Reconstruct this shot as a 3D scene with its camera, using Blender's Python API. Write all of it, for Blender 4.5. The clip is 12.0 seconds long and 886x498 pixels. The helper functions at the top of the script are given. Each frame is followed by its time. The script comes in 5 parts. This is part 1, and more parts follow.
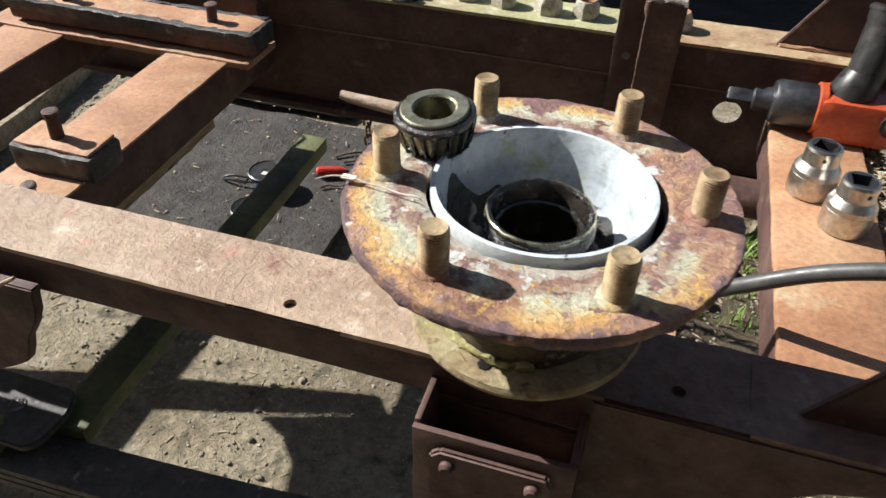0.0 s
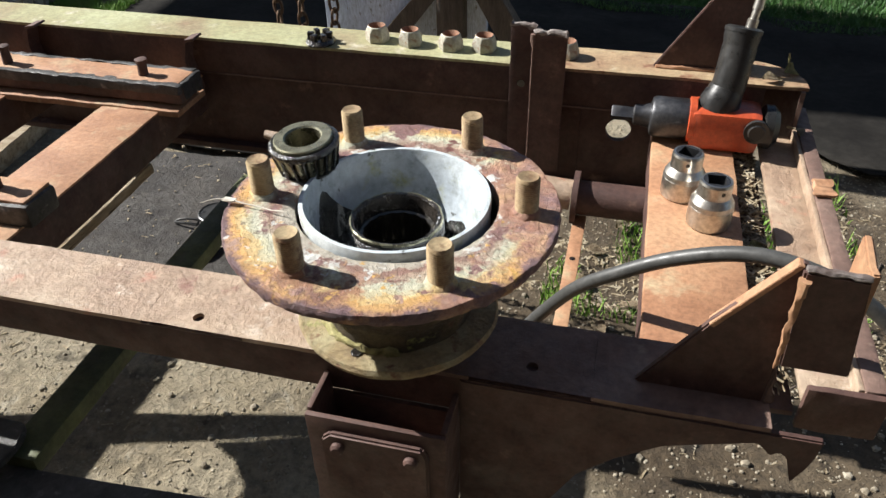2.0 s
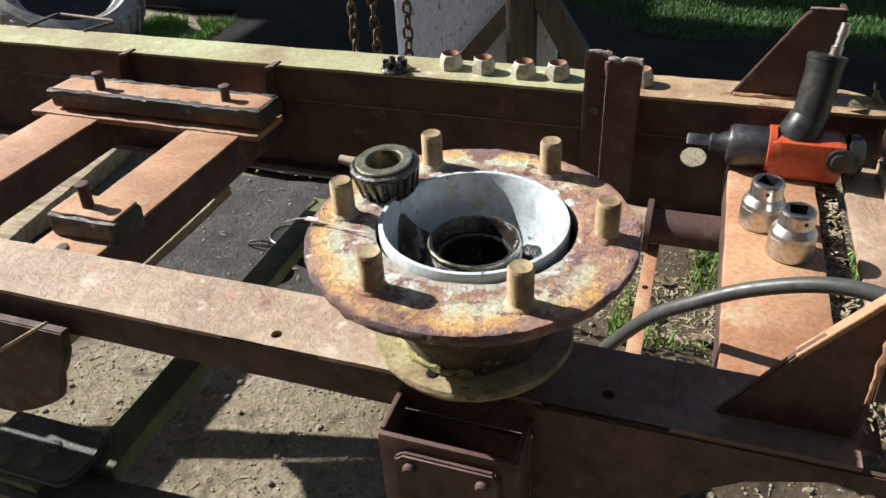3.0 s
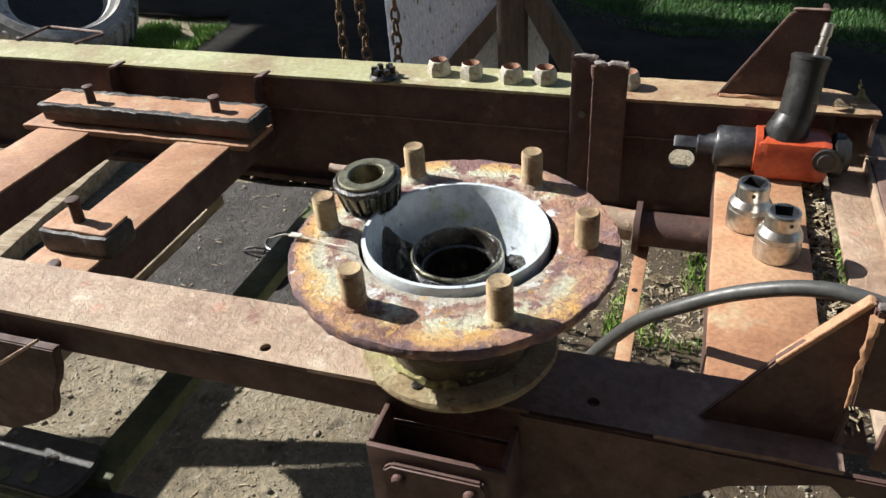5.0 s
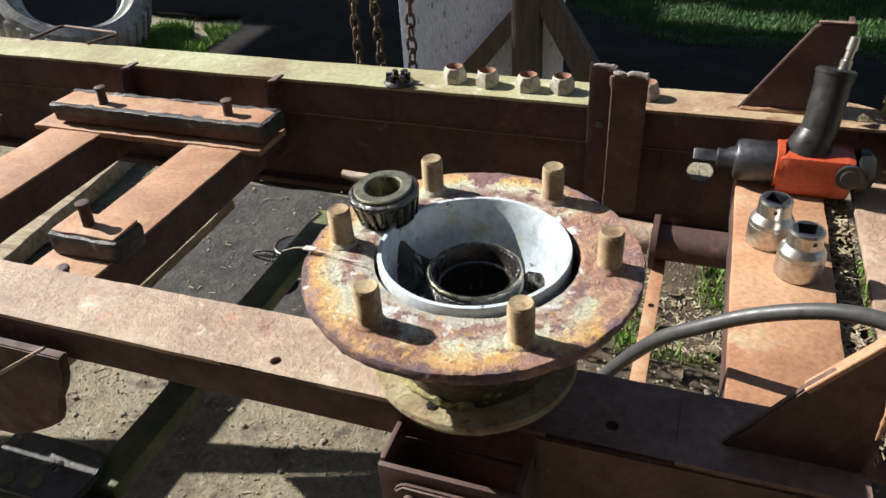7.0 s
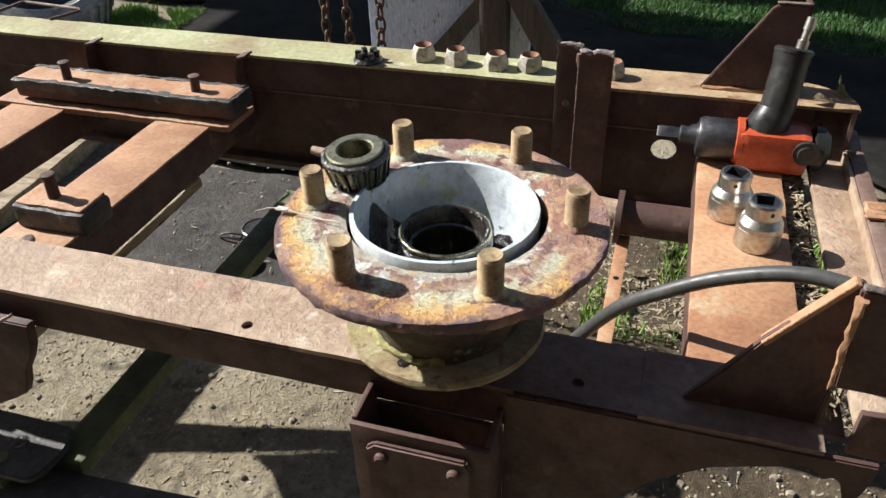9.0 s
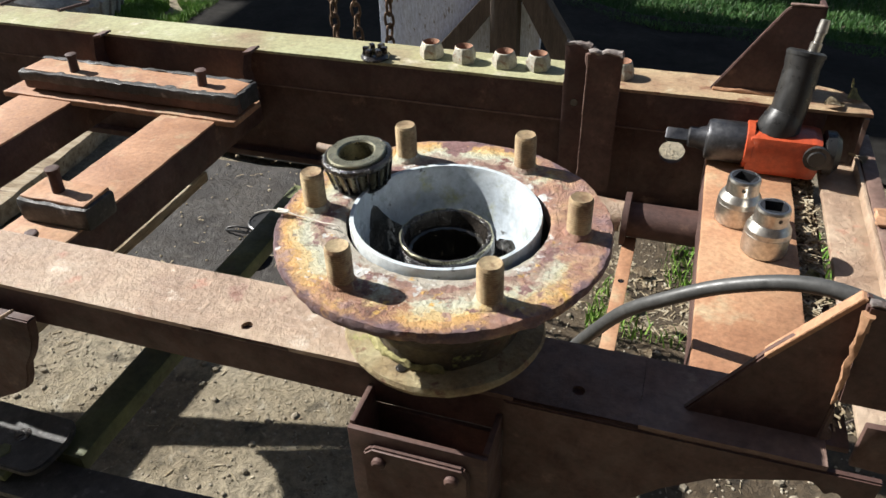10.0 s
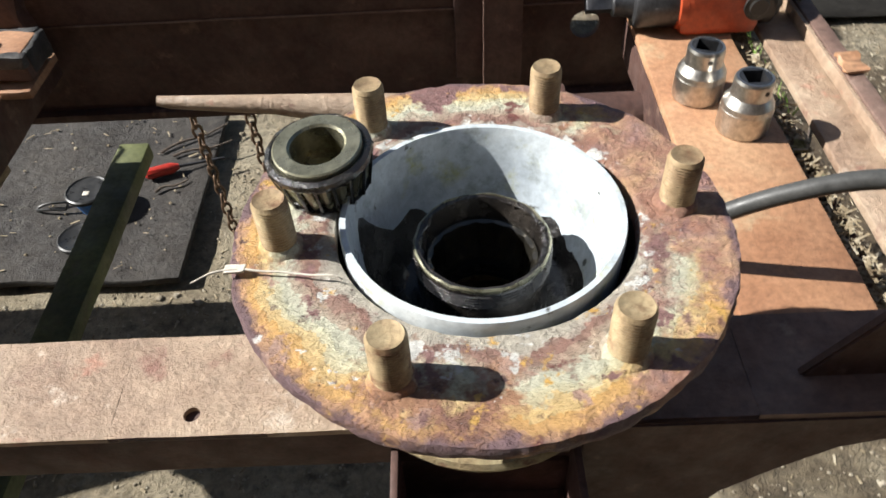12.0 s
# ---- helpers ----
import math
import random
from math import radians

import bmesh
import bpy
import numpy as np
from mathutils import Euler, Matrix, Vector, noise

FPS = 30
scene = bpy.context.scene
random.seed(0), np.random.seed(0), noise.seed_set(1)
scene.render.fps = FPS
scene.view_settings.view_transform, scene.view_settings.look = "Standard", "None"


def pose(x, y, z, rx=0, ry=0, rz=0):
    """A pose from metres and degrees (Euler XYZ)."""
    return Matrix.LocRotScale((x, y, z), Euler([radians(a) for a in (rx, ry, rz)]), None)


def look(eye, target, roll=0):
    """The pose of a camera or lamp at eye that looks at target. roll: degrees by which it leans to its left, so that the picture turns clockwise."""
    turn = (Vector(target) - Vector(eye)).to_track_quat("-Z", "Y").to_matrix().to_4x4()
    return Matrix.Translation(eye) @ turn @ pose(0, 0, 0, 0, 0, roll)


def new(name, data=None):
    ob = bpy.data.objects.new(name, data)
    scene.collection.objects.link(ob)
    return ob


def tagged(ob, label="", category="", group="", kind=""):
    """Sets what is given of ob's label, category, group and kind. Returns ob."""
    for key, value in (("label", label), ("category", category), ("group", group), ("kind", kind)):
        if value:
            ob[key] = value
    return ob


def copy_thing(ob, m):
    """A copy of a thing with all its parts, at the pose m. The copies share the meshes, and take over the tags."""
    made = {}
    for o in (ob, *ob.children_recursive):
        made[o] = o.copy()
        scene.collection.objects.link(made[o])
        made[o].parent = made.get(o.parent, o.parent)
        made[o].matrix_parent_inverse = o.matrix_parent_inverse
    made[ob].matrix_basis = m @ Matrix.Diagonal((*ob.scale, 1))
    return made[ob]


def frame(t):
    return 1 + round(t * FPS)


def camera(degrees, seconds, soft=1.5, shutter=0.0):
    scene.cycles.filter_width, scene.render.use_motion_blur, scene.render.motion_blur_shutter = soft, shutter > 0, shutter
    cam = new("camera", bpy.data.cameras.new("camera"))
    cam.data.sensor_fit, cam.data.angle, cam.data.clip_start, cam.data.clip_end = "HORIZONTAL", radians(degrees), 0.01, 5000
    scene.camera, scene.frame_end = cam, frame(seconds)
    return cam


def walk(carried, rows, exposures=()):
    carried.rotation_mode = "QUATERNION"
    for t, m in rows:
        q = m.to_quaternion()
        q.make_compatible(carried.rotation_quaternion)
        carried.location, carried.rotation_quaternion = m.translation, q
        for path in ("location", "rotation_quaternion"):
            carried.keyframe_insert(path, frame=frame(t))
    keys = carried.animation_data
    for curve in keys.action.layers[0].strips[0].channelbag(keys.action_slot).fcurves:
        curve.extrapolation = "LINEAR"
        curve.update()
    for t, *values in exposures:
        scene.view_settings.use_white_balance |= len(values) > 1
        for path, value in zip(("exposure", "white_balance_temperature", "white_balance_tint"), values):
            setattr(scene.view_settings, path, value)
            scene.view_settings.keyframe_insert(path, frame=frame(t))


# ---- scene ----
cam = camera(61.4, 12.0, shutter=0.25)
PATH = [
    (0, (0.053, -0.395, 1.05), (-0.385, 1.072, -0.237), 1.4),
    (0.5, (0.098, -0.46, 1.085), (-0.31, 1.058, -0.151), 0.7),
    (1, (0.125, -0.454, 1.091), (-0.34, 1.054, -0.138), -1.8),
    (1.5, (0.133, -0.445, 1.091), (-0.369, 1.085, -0.096), -1.9),
    (2, (0.158, -0.451, 1.086), (-0.246, 1.087, -0.127), -1.2),
    (2.5, (0.144, -0.457, 1.083), (-0.391, 1.078, -0.083), -2.1),
    (4.5, (0.161, -0.461, 1.095), (-0.425, 1.08, -0.037), -4.5),
    (5, (0.16, -0.453, 1.096), (-0.411, 1.08, -0.054), -4.5),
    (5.5, (0.155, -0.451, 1.097), (-0.402, 1.082, -0.062), -4.2),
    (6, (0.157, -0.438, 1.1), (-0.396, 1.106, -0.044), -2.6),
    (6.5, (0.149, -0.438, 1.102), (-0.411, 1.107, -0.037), -1.7),
    (7, (0.146, -0.437, 1.096), (-0.444, 1.094, -0.048), -3.8),
    (9, (0.15, -0.461, 1.082), (-0.353, 1.086, -0.081), -2.0),
    (9.5, (0.152, -0.455, 1.082), (-0.357, 1.092, -0.079), -1.9),
    (10, (0.153, -0.449, 1.086), (-0.37, 1.081, -0.093), -1.6),
    (10.5, (0.137, -0.431, 1.076), (-0.453, 1.061, -0.118), -3.1),
    (11, (0.12, -0.407, 1.071), (-0.416, 1.098, -0.132), -2.4),
    (11.5, (0.047, -0.331, 1.05), (-0.197, 1.175, -0.243), -1.3),
    (12, (-0.012, -0.275, 1.037), (-0.053, 1.109, -0.406), -3.6),
]
walk(cam, [(t, look(eye, target, roll)) for t, eye, target, roll in PATH])

# ---- light ----
SUN_AZ, SUN_EL = 174.0, 38.0          # where the sun stands, degrees from +x and above the ground
world = bpy.data.worlds.new("sky")
scene.world = world
world.use_nodes = True
wn = world.node_tree.nodes
sky = wn.new("ShaderNodeTexSky")
sky.sky_type, sky.sun_disc = "NISHITA", False
sky.sun_elevation, sky.sun_rotation = radians(SUN_EL), radians(90 - SUN_AZ)
world.node_tree.links.new(sky.outputs[0], wn["Background"].inputs[0])
wn["Background"].inputs[1].default_value = 0.039
sun = new("sun", bpy.data.lights.new("sun", "SUN"))
sun.data.energy, sun.data.angle, sun.data.color = 4.8, radians(0.55), (1.0, 0.98, 0.94)
toward = Vector((math.cos(radians(SUN_EL)) * math.cos(radians(SUN_AZ)), math.cos(radians(SUN_EL)) * math.sin(radians(SUN_AZ)), math.sin(radians(SUN_EL))))
sun.matrix_world = look(toward * 20, (0, 0, 0))
scene.view_settings.exposure = 1.08


# ---- materials ----
def mat(name, stops, scale=6.0, rough=(0.6, 0.9), metal=0.0, bump=0.4, grain=90.0, patches=None, patch_scale=14.0, depth=0.002, stretch=(1, 1, 1), vary=0.35, coat=0.0, voronoi=0.0, per_object=0.0):
    """Broad noise through colour stops, a second layer of patches [(colour, from, to)], and fine grain in colour, gloss and relief."""
    m = bpy.data.materials.new(name)
    m.use_nodes = True
    n, l = m.node_tree.nodes, m.node_tree.links
    b = n["Principled BSDF"]
    co = n.new("ShaderNodeTexCoord")
    mp = n.new("ShaderNodeMapping")
    mp.inputs["Scale"].default_value = stretch
    l.new(co.outputs["Object"], mp.inputs[0])

    def noisy(s, detail=6, off=0.0, rough_=0.6):
        t = n.new("ShaderNodeTexNoise")
        t.inputs["Scale"].default_value, t.inputs["Detail"].default_value, t.inputs["Roughness"].default_value = s, detail, rough_
        a = n.new("ShaderNodeVectorMath")
        a.inputs[1].default_value = (off, off * 1.7, off * 0.6)
        l.new(mp.outputs[0], a.inputs[0])
        l.new(a.outputs[0], t.inputs["Vector"])
        return t.outputs["Fac"]

    def blend(fac, a, c, kind="MIX"):
        x = n.new("ShaderNodeMix")
        x.data_type, x.blend_type = "RGBA", kind
        for sock, v in ((x.inputs[0], fac), (x.inputs[6], a), (x.inputs[7], c)):
            if isinstance(v, (int, float)):
                sock.default_value = v
            elif isinstance(v, tuple):
                sock.default_value = (*v, 1)
            else:
                l.new(v, sock)
        return x.outputs[2]

    def span(v, a, c, lo=0.0, hi=1.0):
        r = n.new("ShaderNodeMapRange")
        for k, q in enumerate((a, c, lo, hi)):
            r.inputs[k + 1].default_value = q
        l.new(v, r.inputs[0])
        return r.outputs[0]

    ramp = n.new("ShaderNodeValToRGB")
    l.new(noisy(scale), ramp.inputs[0])
    e = ramp.color_ramp.elements
    while len(e) < len(stops):
        e.new(0.5)
    for k, c in enumerate(stops):
        e[k].position, e[k].color = 0.32 + 0.36 * k / max(1, len(stops) - 1), (*c, 1)
    colour = ramp.outputs[0]
    for k, (c, a, z) in enumerate(patches or ()):
        colour = blend(span(noisy(patch_scale, 8, 3.1 + 5.3 * k, 0.65), a, z), colour, c)
    fine = noisy(grain, 8, 11.0, 0.7)
    colour = blend(1.0, colour, blend(span(fine, 0.3, 0.7), (1 - vary,) * 3, (1 + vary * 0.6,) * 3), "MULTIPLY")
    if per_object:
        info = n.new("ShaderNodeObjectInfo")
        colour = blend(1.0, colour, blend(info.outputs["Random"], (1 - per_object,) * 3, (1 + per_object,) * 3), "MULTIPLY")
    l.new(colour, b.inputs["Base Color"])
    l.new(span(noisy(scale * 4, 5, 7.0), 0.35, 0.65, *rough), b.inputs["Roughness"])
    b.inputs["Metallic"].default_value = metal
    b.inputs["Coat Weight"].default_value = coat
    height = fine
    if voronoi:
        v = n.new("ShaderNodeTexVoronoi")
        v.inputs["Scale"].default_value = voronoi
        l.new(mp.outputs[0], v.inputs["Vector"])
        add = n.new("ShaderNodeMath")
        l.new(fine, add.inputs[0]), l.new(v.outputs["Distance"], add.inputs[1])
        height = add.outputs[0]
    bp = n.new("ShaderNodeBump")
    bp.inputs["Strength"].default_value, bp.inputs["Distance"].default_value = bump, depth
    l.new(height, bp.inputs["Height"])
    l.new(bp.outputs[0], b.inputs["Normal"])
    return m


# oxide tones mix real paint with painted shade (dark) and sunlight (pale, orange)
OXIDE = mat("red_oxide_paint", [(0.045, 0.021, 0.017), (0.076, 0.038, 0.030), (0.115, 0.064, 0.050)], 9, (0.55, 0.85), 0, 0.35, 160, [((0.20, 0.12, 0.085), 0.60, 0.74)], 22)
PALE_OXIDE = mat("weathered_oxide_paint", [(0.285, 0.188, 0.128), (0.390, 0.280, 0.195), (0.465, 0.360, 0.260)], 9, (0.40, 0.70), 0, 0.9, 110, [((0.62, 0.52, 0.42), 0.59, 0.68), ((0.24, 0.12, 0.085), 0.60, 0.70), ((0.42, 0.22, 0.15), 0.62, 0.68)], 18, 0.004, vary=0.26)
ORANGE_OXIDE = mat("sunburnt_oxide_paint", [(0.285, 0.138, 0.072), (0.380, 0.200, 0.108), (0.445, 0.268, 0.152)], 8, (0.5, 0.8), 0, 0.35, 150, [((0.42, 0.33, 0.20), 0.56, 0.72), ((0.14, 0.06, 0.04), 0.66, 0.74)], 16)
LICHEN = mat("lichen_on_paint", [(0.24, 0.17, 0.10), (0.32, 0.305, 0.165), (0.38, 0.385, 0.225)], 5, (0.7, 0.95), 0, 0.5, 140, [((0.52, 0.47, 0.36), 0.58, 0.7), ((0.19, 0.09, 0.05), 0.65, 0.75)], 20)
WORN = mat("rust_tan_flange", [(0.26, 0.15, 0.085), (0.36, 0.25, 0.145), (0.43, 0.34, 0.20)], 9, (0.6, 0.9), 0, 0.6, 140, [((0.20, 0.09, 0.05), 0.56, 0.66), ((0.50, 0.43, 0.30), 0.62, 0.70)], 30, 0.003)


def flange_rust():
    m = mat("ringed_flaking_rust", [(0.5, 0.5, 0.5), (0.5, 0.5, 0.5)], 17, (0.45, 0.85), 0.0, 1.0, 230, None, 26, 0.0032, vary=0.36)
    n, l = m.node_tree.nodes, m.node_tree.links
    b = n["Principled BSDF"]
    old = b.inputs["Base Color"].links[0].from_node
    co = n.new("ShaderNodeTexCoord")

    def noisy(s, off, detail=8, rough_=0.65):
        a = n.new("ShaderNodeVectorMath")
        a.inputs[1].default_value = (off, off, off)
        l.new(co.outputs["Object"], a.inputs[0])
        t = n.new("ShaderNodeTexNoise")
        t.inputs["Scale"].default_value, t.inputs["Detail"].default_value, t.inputs["Roughness"].default_value = s, detail, rough_
        l.new(a.outputs[0], t.inputs["Vector"])
        return t.outputs["Fac"]

    def calc(op, a, c):
        q = n.new("ShaderNodeMath")
        q.operation = op
        for k, v in enumerate((a, c)):
            if isinstance(v, float):
                q.inputs[k].default_value = v
            else:
                l.new(v, q.inputs[k])
        return q.outputs[0]

    def blend(fac, a, c, kind="MIX"):
        x = n.new("ShaderNodeMix")
        x.data_type, x.blend_type = "RGBA", kind
        for k, v in ((0, fac), (6, a), (7, c)):
            if isinstance(v, tuple):
                x.inputs[k].default_value = (*v, 1)
            elif isinstance(v, float):
                x.inputs[k].default_value = v
            else:
                l.new(v, x.inputs[k])
        return x.outputs[2]

    def span(v, a, c):
        r = n.new("ShaderNodeMapRange")
        r.inputs[1].default_value, r.inputs[2].default_value = a, c
        l.new(v, r.inputs[0])
        return r.outputs[0]
    flat = n.new("ShaderNodeVectorMath")
    flat.operation = "MULTIPLY"
    flat.inputs[1].default_value = (1, 1, 0)
    l.new(co.outputs["Object"], flat.inputs[0])
    ln = n.new("ShaderNodeVectorMath")
    ln.operation = "LENGTH"
    l.new(flat.outputs[0], ln.inputs[0])
    r = calc("ADD", ln.outputs["Value"], calc("MULTIPLY", calc("SUBTRACT", noisy(24, 2.0), 0.5), 0.040))
    ramp = n.new("ShaderNodeValToRGB")
    l.new(span(r, 0.078, 0.130), ramp.inputs[0])
    e = ramp.color_ramp.elements
    rings = [(0.0, (0.42, 0.38, 0.31)), (0.10, (0.24, 0.13, 0.10)), (0.22, (0.36, 0.26, 0.19)), (0.34, (0.49, 0.48, 0.37)), (0.48, (0.52, 0.50, 0.35)),
             (0.60, (0.57, 0.43, 0.21)), (0.74, (0.56, 0.33, 0.11)), (0.87, (0.44, 0.25, 0.13)), (0.945, (0.18, 0.10, 0.09)), (1.0, (0.11, 0.068, 0.07))]
    while len(e) < len(rings):
        e.new(0.5)
    for k, (p, c) in enumerate(rings):
        e[k].position, e[k].color = p, (*(min(0.8, v * 1.04) for v in c), 1)
    # the same rings as hard-edged flakes
    flake = n.new("ShaderNodeValToRGB")
    flake.color_ramp.interpolation = "CONSTANT"
    l.new(span(calc("ADD", r, calc("MULTIPLY", calc("SUBTRACT", noisy(48, 12.0), 0.5), 0.030)), 0.078, 0.130), flake.inputs[0])
    fe = flake.color_ramp.elements
    while len(fe) < len(rings):
        fe.new(0.5)
    for k, (p, q) in enumerate(rings):
        fe[k].position, fe[k].color = p, (*(min(0.8, v * 1.04) for v in q), 1)
    c = blend(0.62, ramp.outputs[0], flake.outputs[0])
    c = blend(span(noisy(9, 17.3, 8), 0.58, 0.62), c, blend(span(noisy(45, 8.0), 0.4, 0.6), (0.20, 0.095, 0.065), (0.38, 0.20, 0.11)))
    c = blend(span(noisy(38, 21.0), 0.60, 0.66), c, (0.16, 0.055, 0.045))
    c = blend(span(noisy(60, 31.0), 0.61, 0.66), c, (0.54, 0.32, 0.08))
    c = blend(span(noisy(55, 71.0), 0.60, 0.65), c, (0.40, 0.25, 0.19))
    c = blend(span(noisy(70, 41.0), 0.665, 0.685), c, (0.64, 0.60, 0.56))
    c = blend(span(noisy(110, 51.0), 0.60, 0.68), c, (0.10, 0.05, 0.045))
    sx = n.new("ShaderNodeSeparateXYZ")
    l.new(co.outputs["Object"], sx.inputs[0])
    # one half is granular brown and violet, the other cream, ochre and orange
    side = calc("ADD", calc("MULTIPLY", sx.outputs["X"], 2.4), calc("MULTIPLY", sx.outputs["Y"], 0.5))
    brown = blend(span(noisy(75, 61.0), 0.40, 0.62), (0.31, 0.155, 0.105), blend(span(noisy(30, 66.0), 0.40, 0.60), (0.29, 0.175, 0.165), (0.53, 0.33, 0.18)))
    c = blend(span(calc("ADD", side, noisy(16, 77.0)), 0.62, 0.69), c, brown)
    c = blend(span(noisy(20, 81.0), 0.585, 0.615), c, (0.22, 0.115, 0.105))
    chips = calc("SUBTRACT", noisy(62, 91.0), calc("MULTIPLY", calc("ABSOLUTE", calc("SUBTRACT", ln.outputs["Value"], 0.0835), 0.0), 9.0))
    c = blend(span(chips, 0.520, 0.560), c, (0.60, 0.59, 0.55))
    c = blend(span(r, 0.1265, 0.1300), c, (0.16, 0.095, 0.10))
    l.new(c, old.inputs[6])
    # coarse scabs under the fine grain
    bp = b.inputs["Normal"].links[0].from_node
    l.new(calc("ADD", bp.inputs["Height"].links[0].from_socket, calc("MULTIPLY", noisy(85, 7.0), 0.9)), bp.inputs["Height"])
    return m


FLANGE = flange_rust()
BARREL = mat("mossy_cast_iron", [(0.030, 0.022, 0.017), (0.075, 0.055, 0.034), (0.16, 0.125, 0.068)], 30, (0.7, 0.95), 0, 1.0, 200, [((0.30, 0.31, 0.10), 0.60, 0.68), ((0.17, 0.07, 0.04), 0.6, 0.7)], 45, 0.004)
# lichen crust, and a brighter barrel tone painting the sunlit rear flange
CRUST = mat("lichen_crusted_iron", [(0.17, 0.115, 0.065), (0.31, 0.235, 0.125), (0.39, 0.34, 0.20)], 30, (0.7, 0.95), 0, 1.0, 200, [((0.18, 0.085, 0.05), 0.58, 0.66), ((0.30, 0.31, 0.11), 0.62, 0.72)], 40, 0.003)
MOSS = mat("dry_moss", [(0.17, 0.14, 0.06), (0.34, 0.31, 0.13), (0.48, 0.43, 0.22)], 60, (0.85, 1.0), 0, 1.0, 250, None, 14, 0.003)
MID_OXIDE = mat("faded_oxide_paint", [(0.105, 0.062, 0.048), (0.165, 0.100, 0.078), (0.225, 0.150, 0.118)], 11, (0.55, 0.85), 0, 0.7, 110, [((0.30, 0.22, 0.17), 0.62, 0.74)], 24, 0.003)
WHITE = mat("chalky_white_paint", [(0.40, 0.45, 0.50), (0.51, 0.56, 0.59), (0.59, 0.62, 0.62)], 14, (0.22, 0.45), 0, 0.35, 140, [((0.40, 0.41, 0.22), 0.57, 0.70), ((0.30, 0.33, 0.33), 0.57, 0.66), ((0.07, 0.07, 0.06), 0.625, 0.655)], 34, 0.001, vary=0.25, coat=0.15)
GREASE = mat("black_grease_on_steel", [(0.007, 0.0065, 0.006), (0.018, 0.015, 0.013), (0.045, 0.038, 0.032)], 30, (0.06, 0.35), 0.1, 0.8, 120, None, 14, 0.0018, coat=0.6)
RACE = mat("oily_bearing_steel", [(0.22, 0.21, 0.14), (0.42, 0.40, 0.29)], 20, (0.2, 0.4), 0.75, 0.1, 200, [((0.10, 0.09, 0.05), 0.55, 0.7)], 30, 0.0005)
OILED = mat("oil_black_steel", [(0.03, 0.027, 0.022), (0.09, 0.082, 0.065)], 40, (0.10, 0.25), 0.7, 0.1, 200, None, 30, 0.0005, coat=0.5)
BRASSY = mat("zinc_passivated_stud", [(0.22, 0.145, 0.08), (0.36, 0.265, 0.15), (0.46, 0.37, 0.22)], 40, (0.45, 0.7), 0.35, 0.5, 300, [((0.16, 0.075, 0.04), 0.55, 0.68)], 50, 0.001)
CHROME = mat("brushed_chrome", [(0.50, 0.47, 0.42), (0.62, 0.60, 0.56)], 12, (0.30, 0.42), 1.0, 0.15, 180, [((0.36, 0.33, 0.28), 0.6, 0.75)], 30, 0.0004)
NUTZINC = mat("painted_zinc_nut", [(0.36, 0.34, 0.27), (0.50, 0.48, 0.41)], 60, (0.5, 0.8), 0.2, 0.4, 300, [((0.28, 0.14, 0.08), 0.56, 0.66)], 80, 0.001, per_object=0.15)
THREADRUST = mat("rusty_thread", [(0.20, 0.09, 0.05), (0.32, 0.17, 0.10)], 80, (0.7, 0.9), 0, 0.6, 300)
ORANGE = mat("orange_enamel", [(0.36, 0.050, 0.018), (0.47, 0.078, 0.027)], 12, (0.3, 0.5), 0, 0.15, 150, [((0.12, 0.04, 0.03), 0.66, 0.73)], 40, 0.0006, coat=0.2)
BLACKPLASTIC = mat("greasy_black_plastic", [(0.014, 0.014, 0.014), (0.035, 0.034, 0.032)], 20, (0.25, 0.5), 0, 0.3, 160, [((0.16, 0.15, 0.14), 0.68, 0.75)], 40, 0.0006)
GUNMETAL = mat("dark_cast_housing", [(0.05, 0.05, 0.055), (0.12, 0.12, 0.125)], 16, (0.3, 0.5), 0.8, 0.3, 200, None, 14, 0.0006)
RUBBER = mat("grey_rubber_hose", [(0.045, 0.045, 0.043), (0.075, 0.074, 0.070)], 20, (0.35, 0.55), 0, 0.2, 200, [((0.24, 0.22, 0.19), 0.62, 0.75)], 30, 0.0005)
# tar on the clamp edges; on springs and axle seat it paints shade
TAR_AND_SHADE = mat("tar_sealed_edge", [(0.02, 0.019, 0.018), (0.06, 0.056, 0.052)], 25, (0.4, 0.7), 0, 0.8, 120, [((0.20, 0.19, 0.18), 0.60, 0.70)], 40, 0.002)
OLIVE = mat("olive_painted_steel", [(0.045, 0.050, 0.024), (0.13, 0.142, 0.052)], 9, (0.5, 0.8), 0, 0.3, 120, [((0.10, 0.08, 0.05), 0.6, 0.72)], 18)
DIRT = mat("trodden_dirt", [(0.165, 0.132, 0.085), (0.255, 0.212, 0.142), (0.335, 0.290, 0.205)], 3.5, (0.85, 1.0), 0, 1.0, 55, [((0.09, 0.075, 0.05), 0.55, 0.68), ((0.34, 0.31, 0.24), 0.62, 0.72)], 14, 0.012, vary=0.5)


